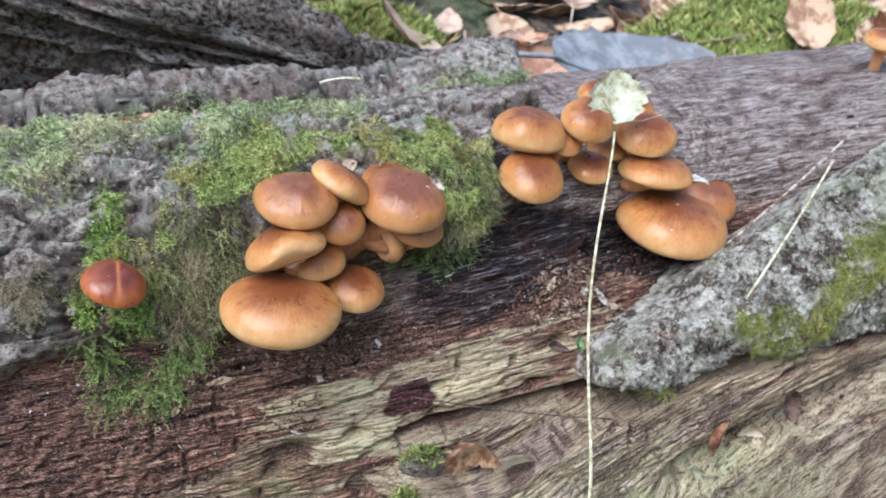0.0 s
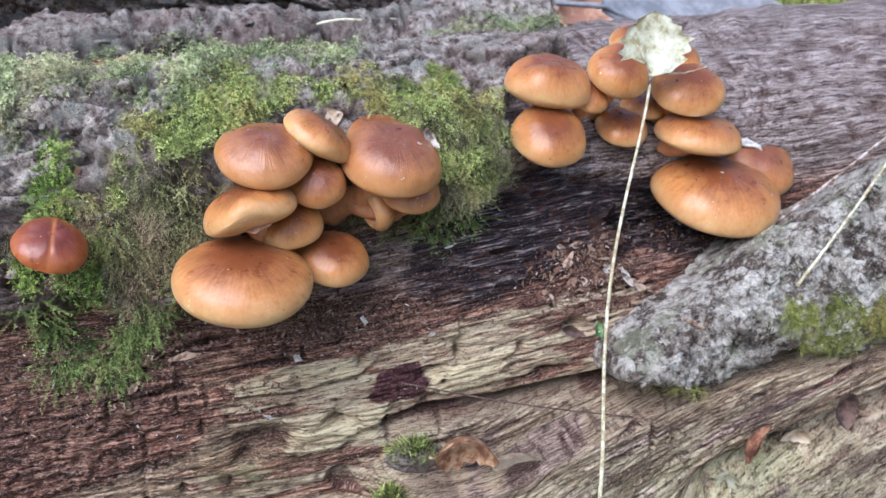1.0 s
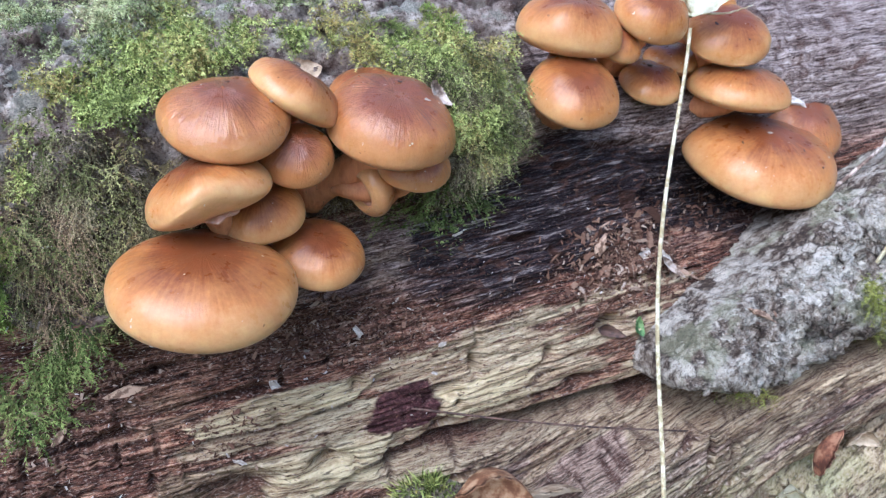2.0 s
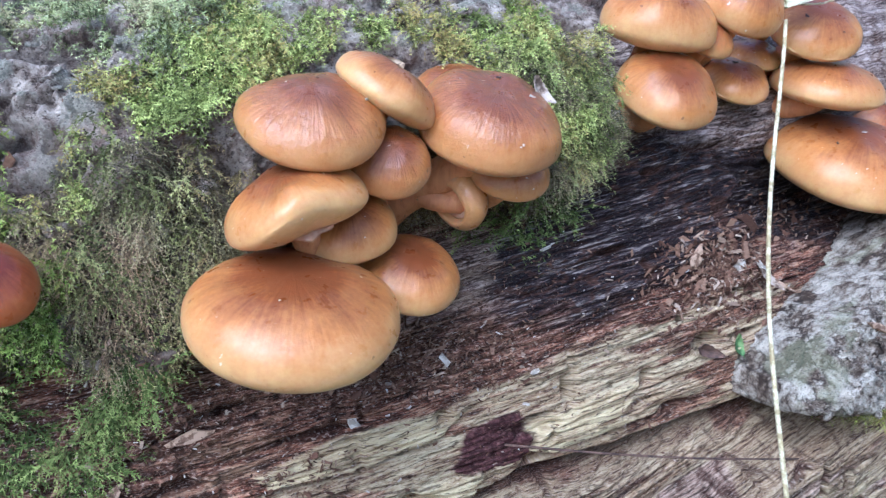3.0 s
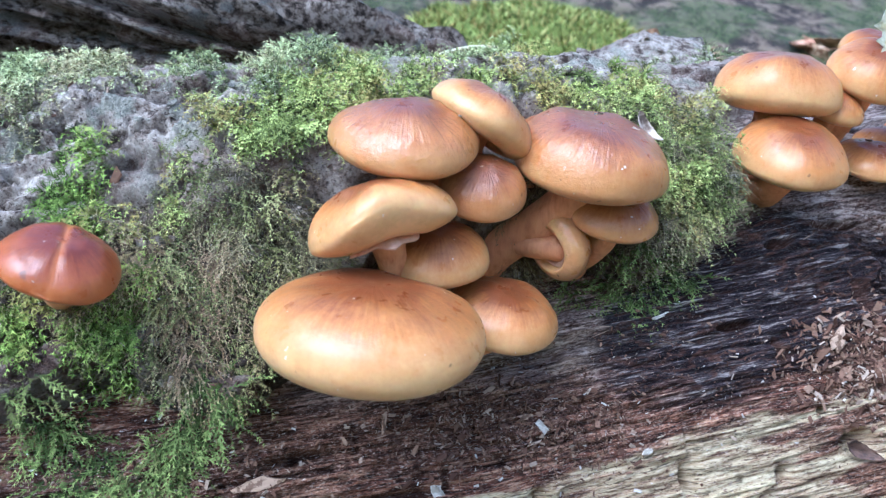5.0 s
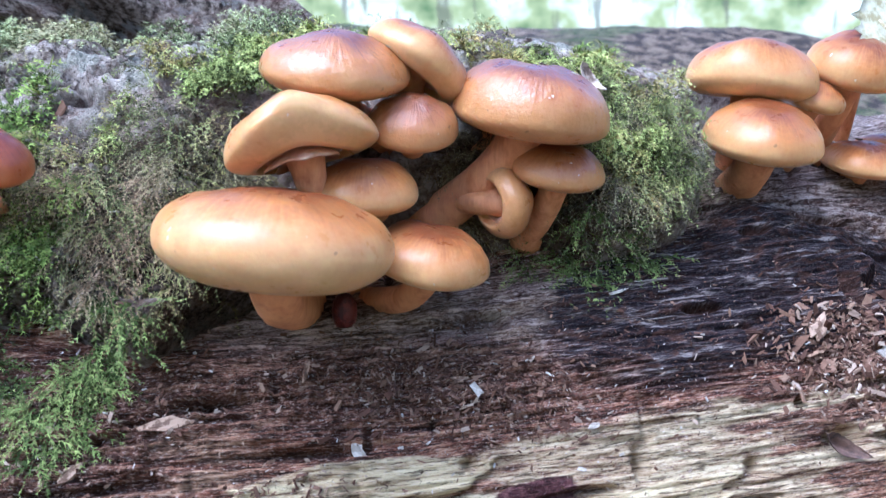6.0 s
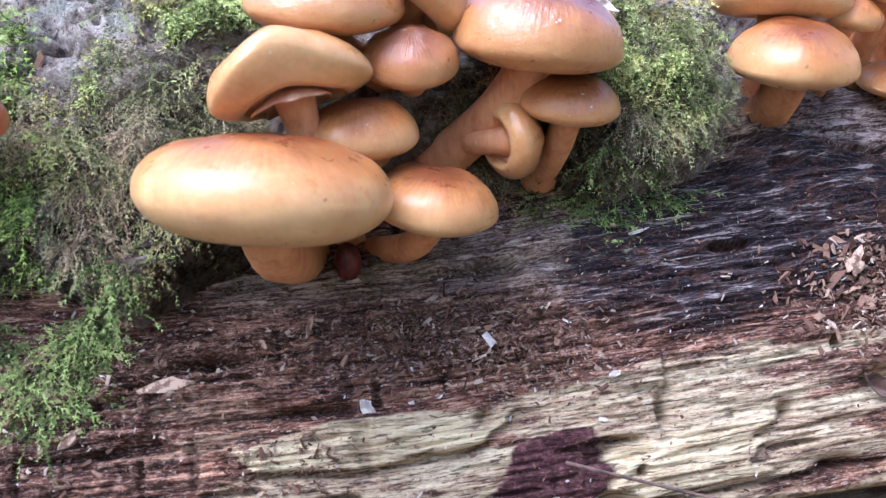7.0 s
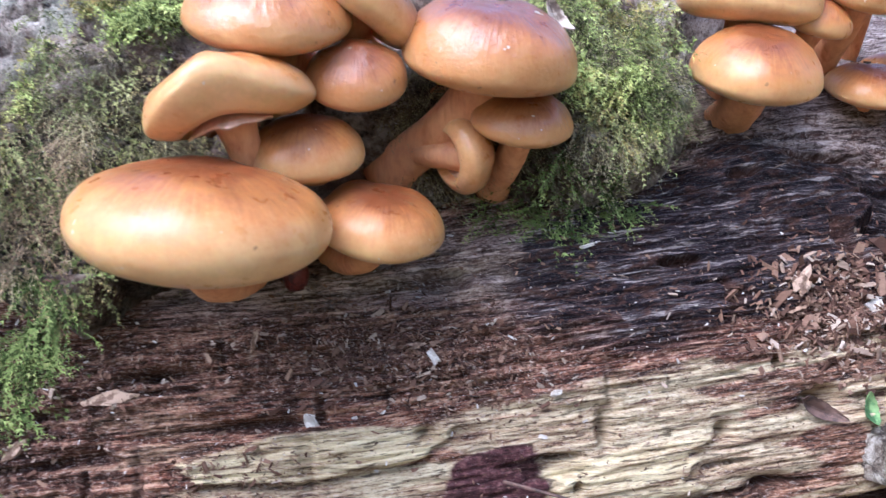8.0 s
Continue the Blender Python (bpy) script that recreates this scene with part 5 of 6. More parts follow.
def lie(ob, x, th, spin, lift=0.0006, tilt=0.0, pitch=0.0):
    """Lay a flat thing on the log."""
    p = on_log(x, th, lift)
    up = Vector((0, -math.cos(radians(th)), math.sin(radians(th))))
    side = Vector((1, 0, 0))
    m = Matrix((side, up.cross(side), up)).transposed().to_4x4()
    ob.matrix_world = Matrix.Translation(p) @ m @ pose(0, 0, 0, tilt, pitch, spin)
    return ob


CHIP_WHITE = dry_material("bleached chip", [(0.3, (0.38, 0.32, 0.25)), (0.6, (0.62, 0.55, 0.46))], 500)
CHIP_BROWN = dry_material("brown chip", [(0.3, (0.16, 0.09, 0.05)), (0.6, (0.42, 0.28, 0.18))], 500)
for x, th, lx, ly, spin, white, what in (
        (0.0405, 24.0, 0.0028, 0.0016, -55, 1, "bleached flake of wood lying on the log"),
        (0.028, 15.5, 0.0018, 0.0005, -35, 1, "bleached sliver of wood lying on the log"),
        (0.139, 33.0, 0.0034, 0.0014, 60, 0, "curled brown wood chip among crumbs"),
        (0.150, 28.0, 0.0040, 0.0009, 70, 0, "long brown wood chip among crumbs"),
        (0.155, 31.0, 0.0022, 0.0013, 20, 1, "bleached wood chip among crumbs"),
        (0.160, 30.0, 0.0030, 0.0007, -50, 1, "bleached wood chip among crumbs"),
        (-0.0075, 37.0, 0.0032, 0.0007, 60, 0, "brown splinter stuck in the moss"),
        (0.004, 27.5, 0.0045, 0.0011, 5, 0, "reddish sliver of rotten wood"),
        (-0.012, 24.0, 0.0022, 0.0010, 40, 0, "reddish crumb of rotten wood"),
        (0.0305, 31.5, 0.0020, 0.0006, 80, 0, "small brown chip under the cluster"),
        (0.0605, 30.0, 0.0020, 0.0007, 10, 0, "small brown chip under the cluster"),
        (0.086, 24.8, 0.0011, 0.0008, 30, 1, "tiny bleached flake on the wood"),
        (0.166, 27.5, 0.0062, 0.0008, -38, 0, "narrow brown bark sliver on the wood"),
        (0.171, 22.5, 0.0050, 0.0010, -30, 0, "narrow brown bark sliver on the wood"),
        (0.224, 50.5, 0.0058, 0.0016, -25, 1, "bleached splinter beside the mushrooms")):
    rng = np.random.RandomState(int(x * 1e4) + 999)
    a = np.linspace(0, 2 * np.pi, 11, endpoint=False)
    o = np.column_stack([lx * np.cos(a) * (1 + 0.25 * rng.randn(11)), ly * np.sin(a) * (1 + 0.3 * rng.randn(11))])
    ob = part("wood_chip", solid_mesh("wood_chip", o, min(0.0009, ly), int(x * 1e4) % 97), CHIP_WHITE if white else CHIP_BROWN)
    tagged(lie(ob, x, th, spin, 0.0009, 8 * rng.randn(), 8 * rng.randn()), what, "wood chip", "larger wood chips")


# specks of wood stuck on the wet caps
def cap_speck(centre, r, h, axis, spots):
    u, v, k = cap_frame(axis)
    for a, b, size, pale_one in spots:
        rng = np.random.RandomState(int(1e4 * (a + 2) + 100 * b + 900))
        q = min(a * a + b * b, 0.9)
        at = np.asarray(centre) + r * (a * u + b * v) + k * (0.16 * h + 0.84 * h * math.sqrt(1 - q) + 0.0003)
        up = Vector(unit(k + (a * u + b * v) * 0.6))
        turn = up.to_track_quat("Z", "Y").to_matrix().to_4x4()
        ph = np.linspace(0, 2 * np.pi, 8, endpoint=False)
        o = np.column_stack([size * np.cos(ph), 0.5 * size * np.sin(ph)]) * (1 + 0.3 * rng.randn(8, 1))
        ob = part("wood_speck", solid_mesh("wood_speck", o, 0.45 * size, 7), BLEACHED if pale_one else DARK_TWIG)
        ob.matrix_world = Matrix.Translation(at.tolist()) @ turn @ pose(0, 0, 0, 0, 0, 360 * rng.rand())
        tagged(ob, "pale fleck stuck on a wet mushroom cap" if pale_one else "dark crumb of wood stuck on a mushroom cap", "wood speck", "specks on the caps")


cap_speck((0.2044, 0.2648, 0.2984), 0.0241, 0.0135, (0.07, -0.14, 1), ((-0.55, -0.15, 0.0006, 0), (-0.35, -0.4, 0.0005, 0), (0.55, -0.55, 0.0010, 1), (0.15, -0.5, 0.0004, 0), (-0.1, -0.1, 0.0007, 1), (0.3, -0.75, 0.0005, 0)))
cap_speck((0.1960, 0.2807, 0.3370), 0.0139, 0.0081, (-0.03, -0.38, 1), ((-0.5, -0.1, 0.0006, 0), (0.0, -0.7, 0.0004, 0)))
cap_speck((0.0762, 0.2502, 0.3352), 0.0158, 0.0100, (0.15, -0.30, 1), ((0.15, 0.35, 0.0006, 0), (0.45, -0.1, 0.0008, 1)))
cap_speck((0.0379, 0.2486, 0.3426), 0.0141, 0.0086, (0.07, -0.26, 1), ((0.7, -0.2, 0.0005, 1), (0.1, 0.2, 0.0004, 0)))
cap_speck((0.0526, 0.2471, 0.3326), 0.0087, 0.0064, (0.04, -0.60, 1), ((0.25, 0.2, 0.0004, 0),))
cap_speck((0.1706, 0.2815, 0.3246), 0.0101, 0.0059, (0.04, -0.33, 1), ((-0.1, 0.2, 0.0008, 0),))

# ---- a mossy chunk of bark in the crevice ----
def mossy_chunk(x, th, size, seed, spin, label):
    p = on_log(x, th, size[2] * 0.35)
    thing = anchor("bark_chunk", p, label, "bark chunk")
    nu, nv = 56, 30
    u, v = np.meshgrid(np.linspace(0, 2 * np.pi, nu, endpoint=False), np.linspace(-1.55, 1.55, nv), indexing="ij")
    d = np.stack([np.cos(u) * np.cos(v), np.sin(u) * np.cos(v), np.sin(v)], -1)
    rad = 0.7 + 0.5 * fbm(d[..., 0] * 1.6 + 9, d[..., 1] * 1.6 + 9, d[..., 2] * 1.6 + 9, seed, 4) + 0.25 * (np.floor(6 * fbm(d[..., 0] * 3 + 9, d[..., 1] * 9 + 9, d[..., 2] * 9 + 9, seed + 1, 3)) / 6 - 0.5)
    c, q = math.cos(radians(spin)), math.sin(radians(spin))
    turn = np.array([(c, 0, q), (0, 1, 0), (-q, 0, c)])
    pts = (d * rad[..., None] * np.array(size)) @ turn.T
    k = np.arange(nu)[:, None] * nv + np.arange(nv - 1)[None]
    f = np.stack([k, (k + nv) % (nu * nv), (k + nv) % (nu * nv) + 1, k + 1], -1).reshape(-1, 4)
    z = np.zeros(nu * nv)
    part("bark", mesh_of("bark", pts.reshape(-1, 3), f, fissure=z, humus_shade=z + 0.6), BARK, thing, "dark crumbling bark")
    rng = np.random.RandomState(seed)
    n = 800
    flat = pts.reshape(-1, 3)
    lean = d.reshape(-1, 3)
    good = np.flatnonzero((lean[:, 2] > 0.4) & (lean[:, 0] < 0.45))
    pick = rng.choice(good, n)
    foot = flat[pick] + 0.0006 * rng.randn(n, 3)
    tip = (lean[pick] + 0.7 * rng.randn(n, 3)) * (0.0012 + 0.0014 * rng.rand(n))[:, None]
    w = 0.00022 * rng.randn(n, 3)
    blades = np.stack([foot - w, foot + w, foot + tip], 1).reshape(-1, 3)
    part("moss_tuft", mesh_of("moss_tuft", blades, np.arange(3 * n).reshape(n, 3), smooth=False, along=np.tile([0.25, 0.25, 1.0], n), tone=np.repeat(0.75 * rng.rand(n), 3), own=np.repeat(rng.rand(n), 3)), MOSS, thing, "bright green moss")


mossy_chunk(0.0755, 5.2, (0.012, 0.006, 0.0058), 451, 12, "dark chunk of bark topped with bright moss, in a crevice")
mossy_chunk(0.066, 1.0, (0.007, 0.004, 0.0034), 452, 0, "small mossy piece of bark below the crevice")

# ---- leaves ----
def leaf_mesh(name, length, width, curl, seed, lobes=0.06, fold=0.25, cut=1.0):
    """A dry leaf: a thick, curled, veined blade along x, its foot at the origin."""
    rng = np.random.RandomState(seed)
    nu, nv = 17, 11
    u, v = np.meshgrid(np.linspace(0, cut, nu), np.linspace(-1, 1, nv), indexing="ij")
    half = width * 0.5 * np.sin(np.pi * np.clip(u, 0, 1) ** 0.8) ** 0.75 * (1 + lobes * np.sin(u * 37 + seed) + 2 * lobes * (vnoise(u * 9, v * 0 + np.sign(v) * 3, 0, seed) - 0.5)) + width * 0.015
    x, y = u * length, v * half
    z = curl * length * (u - 0.5) ** 2 * 2 + fold * np.abs(y) + 0.05 * length * (fbm(u * 3.5, v * 1.7 + 5, 0.0, seed, 3) - 0.5) * 2 * (0.3 + np.abs(v))
    z = z + 0.004 * length * np.cos((np.abs(v) * 1.2 + u * 9) * 6)
    thick = max(0.00025, 0.006 * length)
    top = np.stack([x, y, z], -1).reshape(-1, 3)
    f = sheet(nu, nv)
    k = nu * nv
    idx = np.arange(k).reshape(nu, nv)
    ring = np.concatenate([idx[0], idx[1:, -1], idx[-1, -2::-1], idx[-2:0:-1, 0]])
    nxt = np.roll(ring, -1)
    faces = np.concatenate([f, f[:, ::-1] + k, np.stack([ring, ring + k, nxt + k, nxt], 1)])
    return mesh_of(name, np.concatenate([top, top - [0, 0, thick]]), faces), np.stack([x[:, nv // 2], y[:, nv // 2], z[:, nv // 2]], 1)


def leaf(name, length, width, curl, seed, material, label, group="", stalk=0.25, **kw):
    me, rib = leaf_mesh("blade", length, width, curl, seed, **kw)
    thing = anchor(name, (0, 0, 0), label, "leaf", group)
    part("blade", me, material, thing)
    line = np.concatenate([[rib[0] - [stalk * length, 0, -0.02 * length]], rib[::2] + [0, 0, 0.00015]])
    part("midrib", tube_mesh("midrib", line, np.linspace(0.018, 0.004, len(line)) * length * 0.7, 6), material, thing)
    return thing


lie(leaf("dry_leaf", 0.022, 0.019, 0.8, 501, LEAF, "curled brown leaf fragment caught in a crevice", stalk=0.1, fold=0.7, lobes=0.15), 0.083, 9.6, -12, 0.005, 35, -12)
lie(leaf("dry_leaf", 0.018, 0.016, 0.3, 502, TAN_LEAF, "pale dry leaf fragment caught in a crevice", stalk=0.05, fold=0.5, lobes=0.18), 0.1005, 5.6, -8, 0.009, 30, -5)
lie(leaf("dry_leaf", 0.017, 0.011, 0.4, 503, RUSSET_LEAF, "folded red-brown leaf standing in a crevice", stalk=0.05, fold=0.8), 0.192, 0.0, 65, 0.003, 40, 0)
lie(leaf("dry_leaf", 0.016, 0.008, 0.7, 504, PALE_LEAF, "pale yellow leaf scrap in a crevice", stalk=0.05, fold=1.0, lobes=0.2), 0.189, -1.0, -80, 0.004, 30, 10)
lie(leaf("dry_leaf", 0.015, 0.008, 0.5, 505, TAN_LEAF, "small tan leaf scrap in a crevice", stalk=0.05, fold=0.4), 0.213, 0.5, -20, 0.002, 20, 0)
lie(leaf("dry_leaf", 0.016, 0.009, 0.6, 506, DARK_TWIG, "dark shrivelled leaf on the lower wood", stalk=0.3, fold=0.9), 0.232, 8.5, -85, 0.002, 0, 0)
lie(leaf("dry_leaf", 0.012, 0.008, 0.4, 507, TAN_LEAF, "tan dry leaf scrap on top of the cluster", stalk=0.02, fold=0.2), 0.0530, 56.0, 8, 0.0015, 28, 0)
lie(leaf("dry_leaf", 0.0065, 0.003, 0.5, 512, FROND_LEAF, "small fresh green leaf on the pale wood", stalk=0.1, fold=0.5), 0.1475, 19.5, 95, 0.0006, 10, 0)
lie(leaf("dry_leaf", 0.011, 0.0034, 0.6, 513, DARK_TWIG, "small red-brown leaf curled in a hole of the wood", stalk=0.05, fold=0.9), 0.132, 22.6, -28, 0.0010, 0, 8)
lie(leaf("dry_leaf", 0.014, 0.0055, 0.3, 514, TWIG, "strip of brown bark hanging in a rotten pocket", stalk=0.02, fold=0.5, lobes=0.12), 0.0195, 8.0, -88, 0.0012, 0, 6)
lie(leaf("dry_leaf", 0.010, 0.0022, 0.3, 515, TWIG, "narrow tan leaf sliver beside the wood chips", stalk=0.02, fold=0.6), 0.158, 30.0, -50, 0.0012, 0, 0)
lf = leaf("dry_leaf", 0.0075, 0.0036, 0.5, 508, TWIG, "brown leaf scrap stuck on a mushroom cap", stalk=0.02, fold=0.4)
lf.matrix_world = Matrix.Translation((0.0868, 0.2520, 0.3445)) @ pose(0, 0, 0, 25, 50, -35)
lf = leaf("dry_leaf", 0.0055, 0.0035, 0.3, 509, LEAF, "brown leaf scrap stuck on a mushroom margin", stalk=0.02, fold=0.4)
lf.matrix_world = Matrix.Translation((0.2235, 0.2560, 0.2985)) @ pose(0, 0, 0, 50, 40, 60)
lie(leaf("dry_leaf", 0.020, 0.007, 0.3, 510, LEAF, "narrow tan leaf on top of the log", stalk=0.05, fold=0.3), -0.02, 88, 20, 0.004, 10, 0)
lie(leaf("dry_leaf", 0.012, 0.004, 0.3, 511, TWIG, "narrow brown leaf sliver on top of the log", stalk=0.05, fold=0.3), 0.012, 82, -60, 0.003, 20, 0)

# the faded leaf on the upper cluster, with its long stalk hanging down in front of the log
faded = anchor("fallen_leaf", (0.1752, 0.2720, 0.3475), "faded yellow leaf on the mushrooms, its long straw stalk hanging down", "leaf")
FO = np.array(faded.location)
zs = np.linspace(0.345, 0.19, 26)
uu = (zs - 0.26) / 0.1
sx = 0.1362 + 0.0275 * uu + 0.0117 * uu ** 2 + 0.0608 * uu ** 3 - 0.0606 * uu ** 4
sy = 0.2091 + 0.0761 * uu + 0.0103 * uu ** 2 - 0.0191 * uu ** 3
line = np.stack([sx, sy, zs], 1)
d = line[-1] - line[-3]
line = np.concatenate([line, [line[-1] + d * k for k in (1.5, 3, 4.5, 6)]])
line[-4:, 0] = line[-5, 0] - np.array([0.004, 0.007, 0.009, 0.010])
part("stalk", tube_mesh("stalk", line - FO, np.linspace(0.00052, 0.00078, len(line)), 8, wob=0.12), STALK, faded, "long pale straw-coloured stalk")
me, rib = leaf_mesh("leaf_blade", 0.022, 0.024, 0.12, 521, fold=0.35, lobes=0.12)
blade = part("leaf_blade", me, PALE_LEAF, faded, "faded yellow-green blade, folded along its rib")
lx_, lz_ = Vector((0.06, 0.30, 0.95)).normalized(), Vector((-0.15, -0.94, 0.30)).normalized()
ly_ = lz_.cross(lx_)
blade.matrix_local = Matrix((lx_, ly_, lx_.cross(ly_))).transposed().to_4x4()
part("leaf_rib", tube_mesh("leaf_rib", np.array([blade.matrix_local @ Vector(p + [0, 0, 0.0002]) for p in rib]), np.linspace(0.0005, 0.00015, len(rib)), 6), STALK, faded, "pale rib of the leaf")
part("side_stalk", tube_mesh("side_stalk", bezier((0, 0, 0), (-0.002, -0.001, 0.004), (-0.004, -0.001, 0.007), (-0.0065, 0.001, 0.0115), 8), np.linspace(0.0005, 0.00035, 8), 6), STALK, faded)


# ---- twigs ----
def twig(points, r0, r1, label, material=None, wob=0.2):
    p = np.asarray(points, float)
    thing = tube_mesh("twig", p - p[0], np.linspace(r0, r1, len(p)), 7, wob=wob)
    ob = part("twig", thing, material or TWIG)
    ob.location = p[0]
    return tagged(ob, label, "twig", "twigs on the log")


def log_line(a, b, ra, rb, sag=0.0, n=14):
    t = np.linspace(0, 1, n)
    p = place(a[0] + (b[0] - a[0]) * t, a[1] + (b[1] - a[1]) * t, ra + (rb - ra) * t)
    return p + np.stack([0 * t, 0 * t, sag * np.sin(np.pi * t)], 1)


twig(log_line((0.197, 28.5), (0.30, 52), 0.119, 0.141, 0.001), 0.0007, 0.0006, "thin brown twig leaning across the log")
twig(log_line((0.2078, 25.6), (0.262, 44), 0.1515, 0.157, 0.002), 0.0006, 0.0005, "thin straw twig lying on the bark slab", STALK)
twig(log_line((0.074, 18), (0.155, 8), 0.1245, 0.138, -0.002), 0.00032, 0.00026, "hair-thin brown twig along the crevice", DARK_TWIG)
twig(log_line((0.066, 84), (0.083, 82), 0.136, 0.138, 0.001), 0.0006, 0.0005, "short pale twig on top of the log", STALK)

# ---- ground, slope and woods behind ----
def ground_z(x, y):
    d = np.hypot(x - 0.1, y - 0.35)
    z = 0.09 + 0.15 * step(0.40, 0.62, y) + 0.46 * step(0.75, 2.0, y) * step(6.0, 3.0, y) * (1 - 0.5 * step(0.9, 1.9, x))
    z = z + 0.05 * (fbm(x * 3, y * 3, 0.0, 601, 4) - 0.5) * step(0.1, 0.5, d) + 0.3 * (fbm(x * 0.3, y * 0.3, 0.0, 603, 3) - 0.5) * step(2.5, 8, d)
    return z + 0.016 * (fbm(x * 18, y * 18, 0.0, 602, 3) - 0.5)


GX, GY = axis_steps(-0.9, 1.6, 0.018, -400, 400), axis_steps(-0.3, 2.2, 0.018, -400, 400)
gx, gy = np.meshgrid(GX, GY, indexing="ij")
gv = np.stack([gx, gy, ground_z(gx, gy)], -1).reshape(-1, 3)
ground = part("ground", mesh_of("ground", gv, sheet(len(GX), len(GY))[:, ::-1][:, ::-1]), SOIL)
tagged(ground, "brown forest floor with litter and moss", "ground", kind="structure")

# a woods backdrop far off
n = 96
ph = np.linspace(0, 2 * np.pi, n, endpoint=False)
ring = [np.stack([40 * np.cos(ph), 40 * np.sin(ph), np.full(n, z)], 1) for z in (-6.0, 2.0, 7.0, 13.0)]
bf = [(a * n + i, a * n + (i + 1) % n, (a + 1) * n + (i + 1) % n, (a + 1) * n + i) for a in range(3) for i in range(n)]
tagged(part("backdrop", mesh_of("backdrop", np.concatenate(ring), bf), WOODS), "green woods far behind, glowing in place of sunlight", "backdrop", kind="structure")

# gnarled root behind the log
root = anchor("tree_root", (-0.12, 0.47, 0.25), "dark gnarled tree root rising behind the log", "root")


def gnarl(name, pts, radii, seed, parent, seg=120, label="", material=None):
    p = np.asarray(pts, float)
    t = np.linspace(0, 1, len(p))
    tt = np.linspace(0, 1, 110)
    c = np.stack([np.interp(tt, t, p[:, i]) for i in range(3)], 1)
    ker = np.ones(13) / 13
    c = np.stack([np.convolve(np.pad(c[:, i], 6, mode="edge"), ker, "valid") for i in range(3)], 1)
    v, f = tube(c, np.interp(tt, t, radii), seg, wob=0.22, seed=seed)
    k = 110 * seg
    cc = np.repeat(c, seg, 0)
    off = v[:k] - cc
    ang = np.tile(np.linspace(0, 2 * np.pi, seg, endpoint=False), 110)
    tl = np.repeat(tt, seg)
    ridge = np.abs(fbm(np.cos(ang) * 5 + 20, np.sin(ang) * 5 + 20, tl * 4, seed, 4) - 0.5) * 2
    fine = fbm(np.cos(ang) * 14 + 50, np.sin(ang) * 14 + 50, tl * 22, seed + 5, 4)
    v[:k] = cc + off * (0.62 + 0.95 * ridge + 0.85 * (np.floor(fine * 7) / 7 - 0.45))[:, None]
    me = bpy.data.meshes.new(name)
    me.from_pydata((v - np.array(parent.location)).tolist(), [], f[: -2 * seg].tolist() + f[-2 * seg:, :3].tolist())
    me.polygons.foreach_set("use_smooth", np.ones(len(me.polygons), bool))
    return part(name, me, material or DARK_BARK, parent, label)


gnarl("main_root", [(-0.55, 0.75, 0.75), (-0.30, 0.60, 0.52), (-0.13, 0.50, 0.415), (0.0, 0.455, 0.365), (0.10, 0.44, 0.335), (0.16, 0.45, 0.29)], [0.16, 0.10, 0.065, 0.042, 0.022, 0.012], 611, root)
gnarl("side_root", [(-0.35, 0.68, 0.45), (-0.1, 0.56, 0.38), (0.05, 0.50, 0.335), (0.2, 0.47, 0.30), (0.30, 0.48, 0.25)], [0.07, 0.05, 0.03, 0.024, 0.01], 612, root)

# an old log lying across the slope behind
far_log = anchor("old_log", (1.0, 1.55, 0.40), "weathered grey-brown log with a ragged top, on the slope behind", "log")
gnarl("trunk", [(-0.1, 2.1, 0.56), (0.35, 1.9, 0.52), (0.70, 1.75, 0.47), (1.05, 1.62, 0.42), (1.7, 1.4, 0.34), (2.6, 1.2, 0.28)], [0.06, 0.10, 0.12, 0.12, 0.10, 0.07], 77, far_log, material=bark_material("old grey wood", [(0.2, (0.22, 0.175, 0.135)), (0.5, (0.29, 0.235, 0.18)), (0.8, (0.37, 0.305, 0.24))], (0.30, 0.27, 0.21), -0.1))


# leaf litter behind the log
kinds = [leaf("litter_leaf", 0.075, 0.045, 0.3, 700 + i, LITTER, "dry brown leaf lying on the forest floor", "leaf litter", fold=0.3) for i in range(4)]
rng = np.random.RandomState(702)
count = 0
for i in range(290):
    x, y = rng.uniform(-0.15, 1.2), 0.50 + 0.6 * rng.rand() ** 1.6
    m = Matrix.Translation((x, y, float(ground_z(x, y)) + 0.012)) @ pose(0, 0, 0, 24 * rng.randn(), 24 * rng.randn(), 360 * rng.rand()) @ Matrix.Scale(0.6 + 0.8 * rng.rand(), 4)
    if i < 4:
        kinds[i].matrix_world = m
    else:
        ob = copy_thing(kinds[i % 4], m)
        ob.scale = m.to_scale()
big = leaf("grey_leaf", 0.16, 0.10, 0.25, 720, GREY_LEAF, "large grey dry leaf lying behind the log", fold=0.2)
big.matrix_world = Matrix.Translation((0.275, 0.53, 0.292)) @ pose(0, 0, 0, 24, 6, 8)


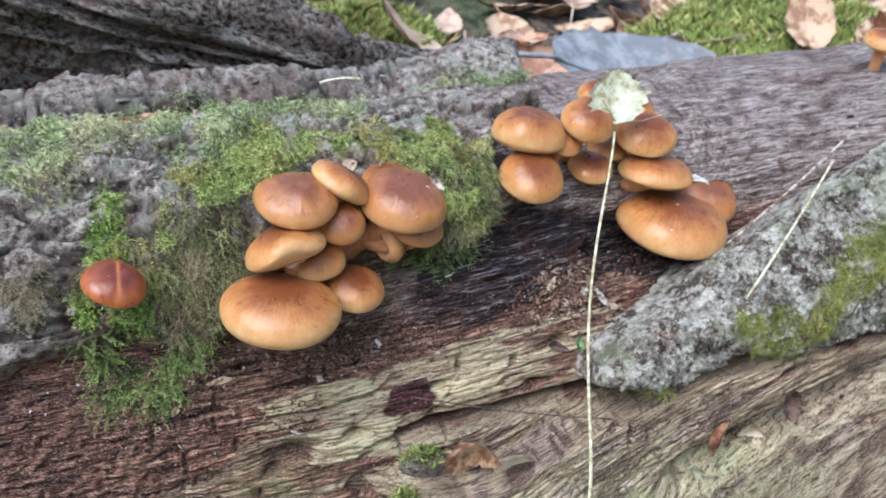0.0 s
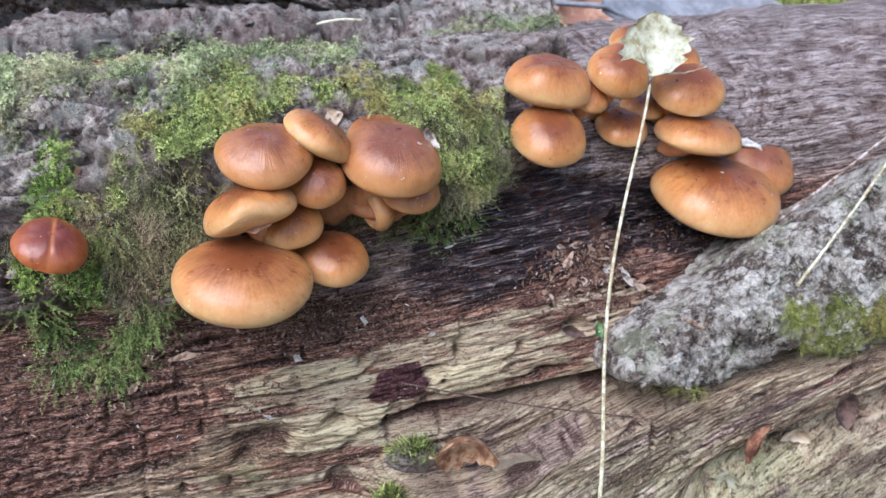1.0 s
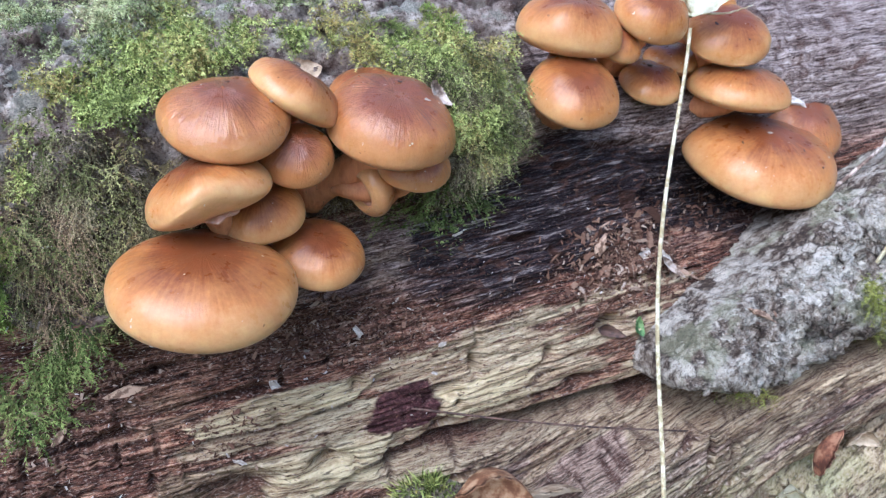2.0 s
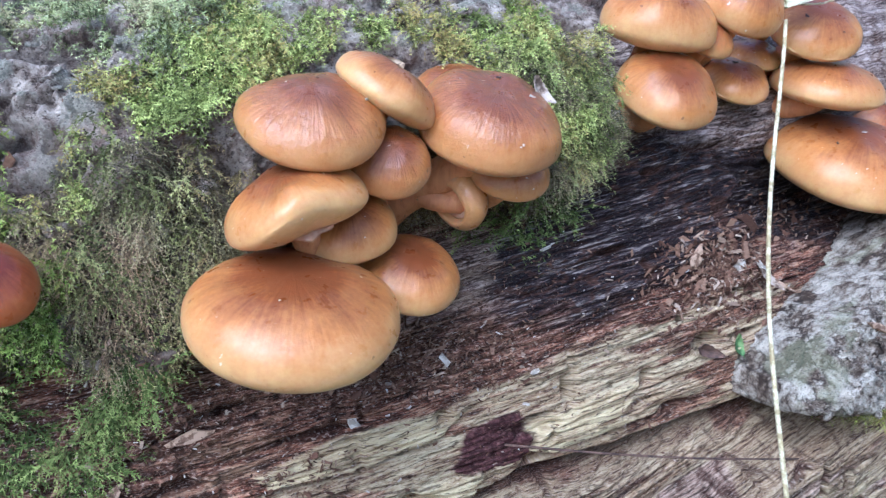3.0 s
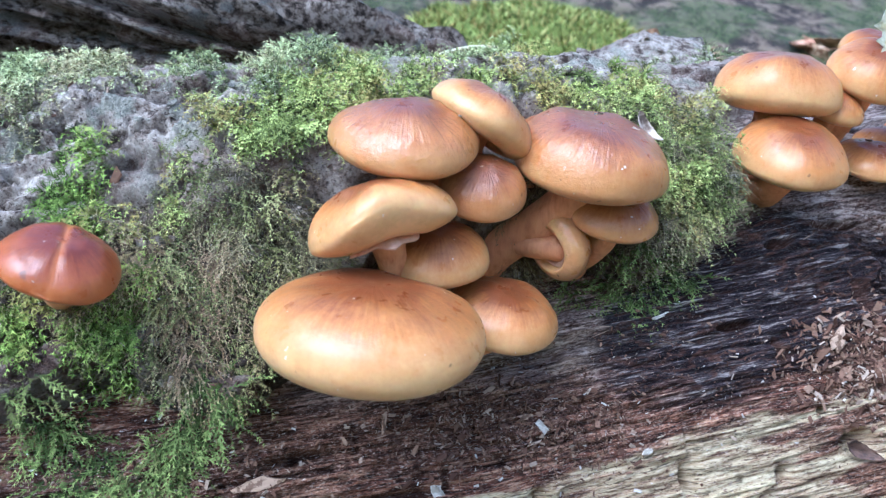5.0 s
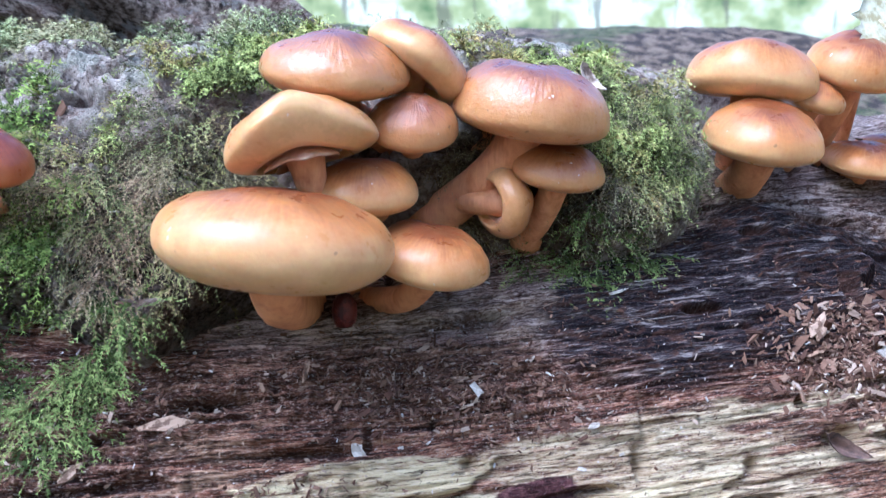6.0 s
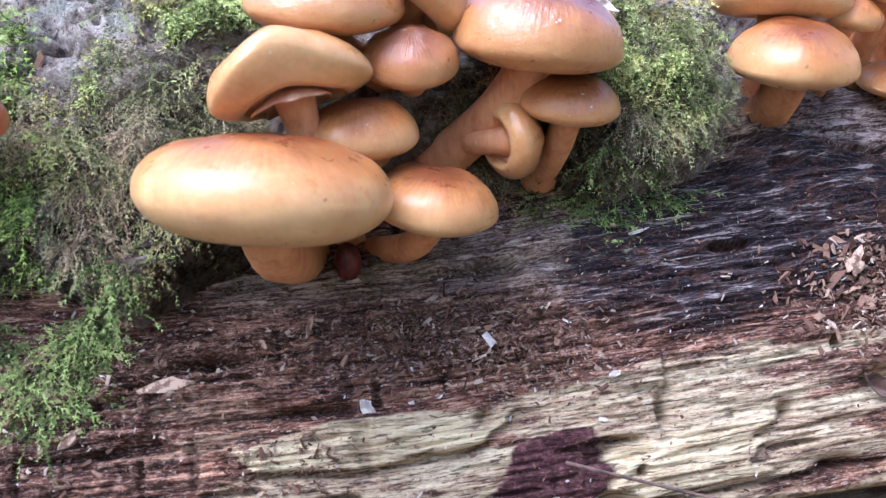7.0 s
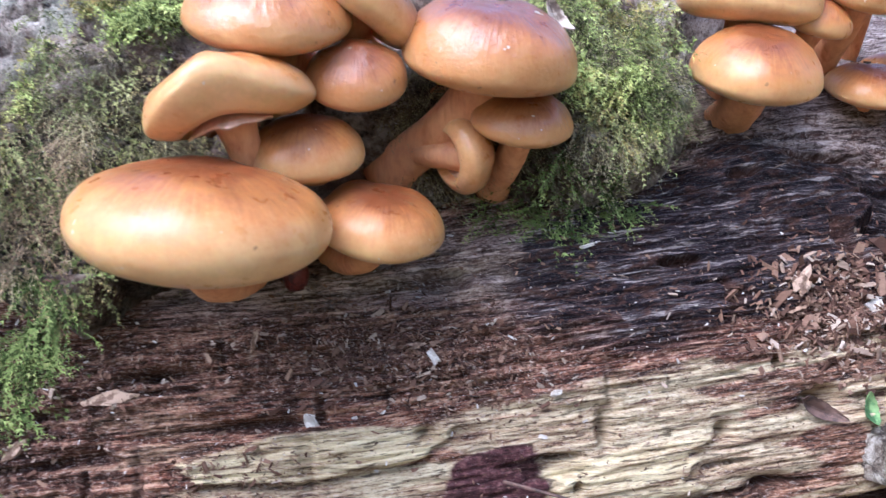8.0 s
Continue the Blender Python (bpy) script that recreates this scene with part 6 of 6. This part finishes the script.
# ---- moss mounds behind ----
def mound(x0, y0, rx, ry, h, seed, label):
    """A cushion of moss on the ground: a lumpy heap covered in short blades."""
    nu, nv = 60, 40
    u, v = np.meshgrid(np.linspace(0, 2 * np.pi, nu, endpoint=False), np.linspace(0, 1, nv), indexing="ij")
    x, y = x0 + rx * v * np.cos(u), y0 + ry * v * np.sin(u)
    lump = 0.6 + 0.8 * fbm(x * 22, y * 22, 0.0, seed, 4)
    z = ground_z(x, y) - 0.01 + h * (1 - v ** 2) ** 0.7 * lump
    k = np.arange(nu)[:, None] * nv + np.arange(nv - 1)[None]
    f = np.stack([k, (k + nv) % (nu * nv), (k + nv) % (nu * nv) + 1, k + 1], -1).reshape(-1, 4)
    heap = np.stack([x, y, z], -1).reshape(-1, 3)
    rng = np.random.RandomState(seed)
    n = 9000
    a, q = rng.uniform(0, 2 * np.pi, n), np.sqrt(rng.rand(n)) * 0.99
    bx, by = x0 + rx * q * np.cos(a), y0 + ry * q * np.sin(a)
    bz = ground_z(bx, by) - 0.012 + h * (1 - q ** 2) ** 0.7 * (0.6 + 0.8 * fbm(bx * 22, by * 22, 0.0, seed, 4))
    p = np.stack([bx, by, bz], 1)
    d = np.stack([0.6 * rng.randn(n), 0.6 * rng.randn(n), np.ones(n)], 1) * (0.006 + 0.008 * rng.rand(n))[:, None]
    w = rng.randn(n, 3) * 0.0012
    blades = np.stack([p - w, p + w, p + d], 1).reshape(-1, 3)
    verts = np.concatenate([heap, blades])
    tri = np.arange(3 * n).reshape(n, 3) + len(heap)
    me = bpy.data.meshes.new("moss_mound")
    o = np.array([x0, y0, float(ground_z(x0, y0))])
    me.from_pydata((verts - o).tolist(), [], f.tolist() + tri.tolist())
    me.attributes.new("along", "FLOAT", "POINT").data.foreach_set("value", np.concatenate([np.full(len(heap), 0.35), np.tile([0.3, 0.3, 1.0], n)]).astype(np.float32))
    me.attributes.new("tone", "FLOAT", "POINT").data.foreach_set("value", np.concatenate([np.full(len(heap), 0.5), np.repeat(rng.rand(n), 3)]).astype(np.float32))
    me.attributes.new("own", "FLOAT", "POINT").data.foreach_set("value", np.concatenate([np.full(len(heap), 0.5), np.repeat(rng.rand(n), 3)]).astype(np.float32))
    ob = part("moss_mound", me, MOSS)
    ob.location = o
    tagged(ob, label, "moss", kind="stuff")


mound(0.20, 0.80, 0.10, 0.07, 0.07, 801, "bright green moss mound behind the log")
mound(0.66, 0.74, 0.20, 0.12, 0.06, 802, "bright green moss bank behind the log")
mound(0.36, 1.15, 0.20, 0.12, 0.05, 803, "yellow-green moss mound on the slope behind")
mound(0.05, 0.66, 0.07, 0.05, 0.04, 804, "small green moss cushion on the forest floor")
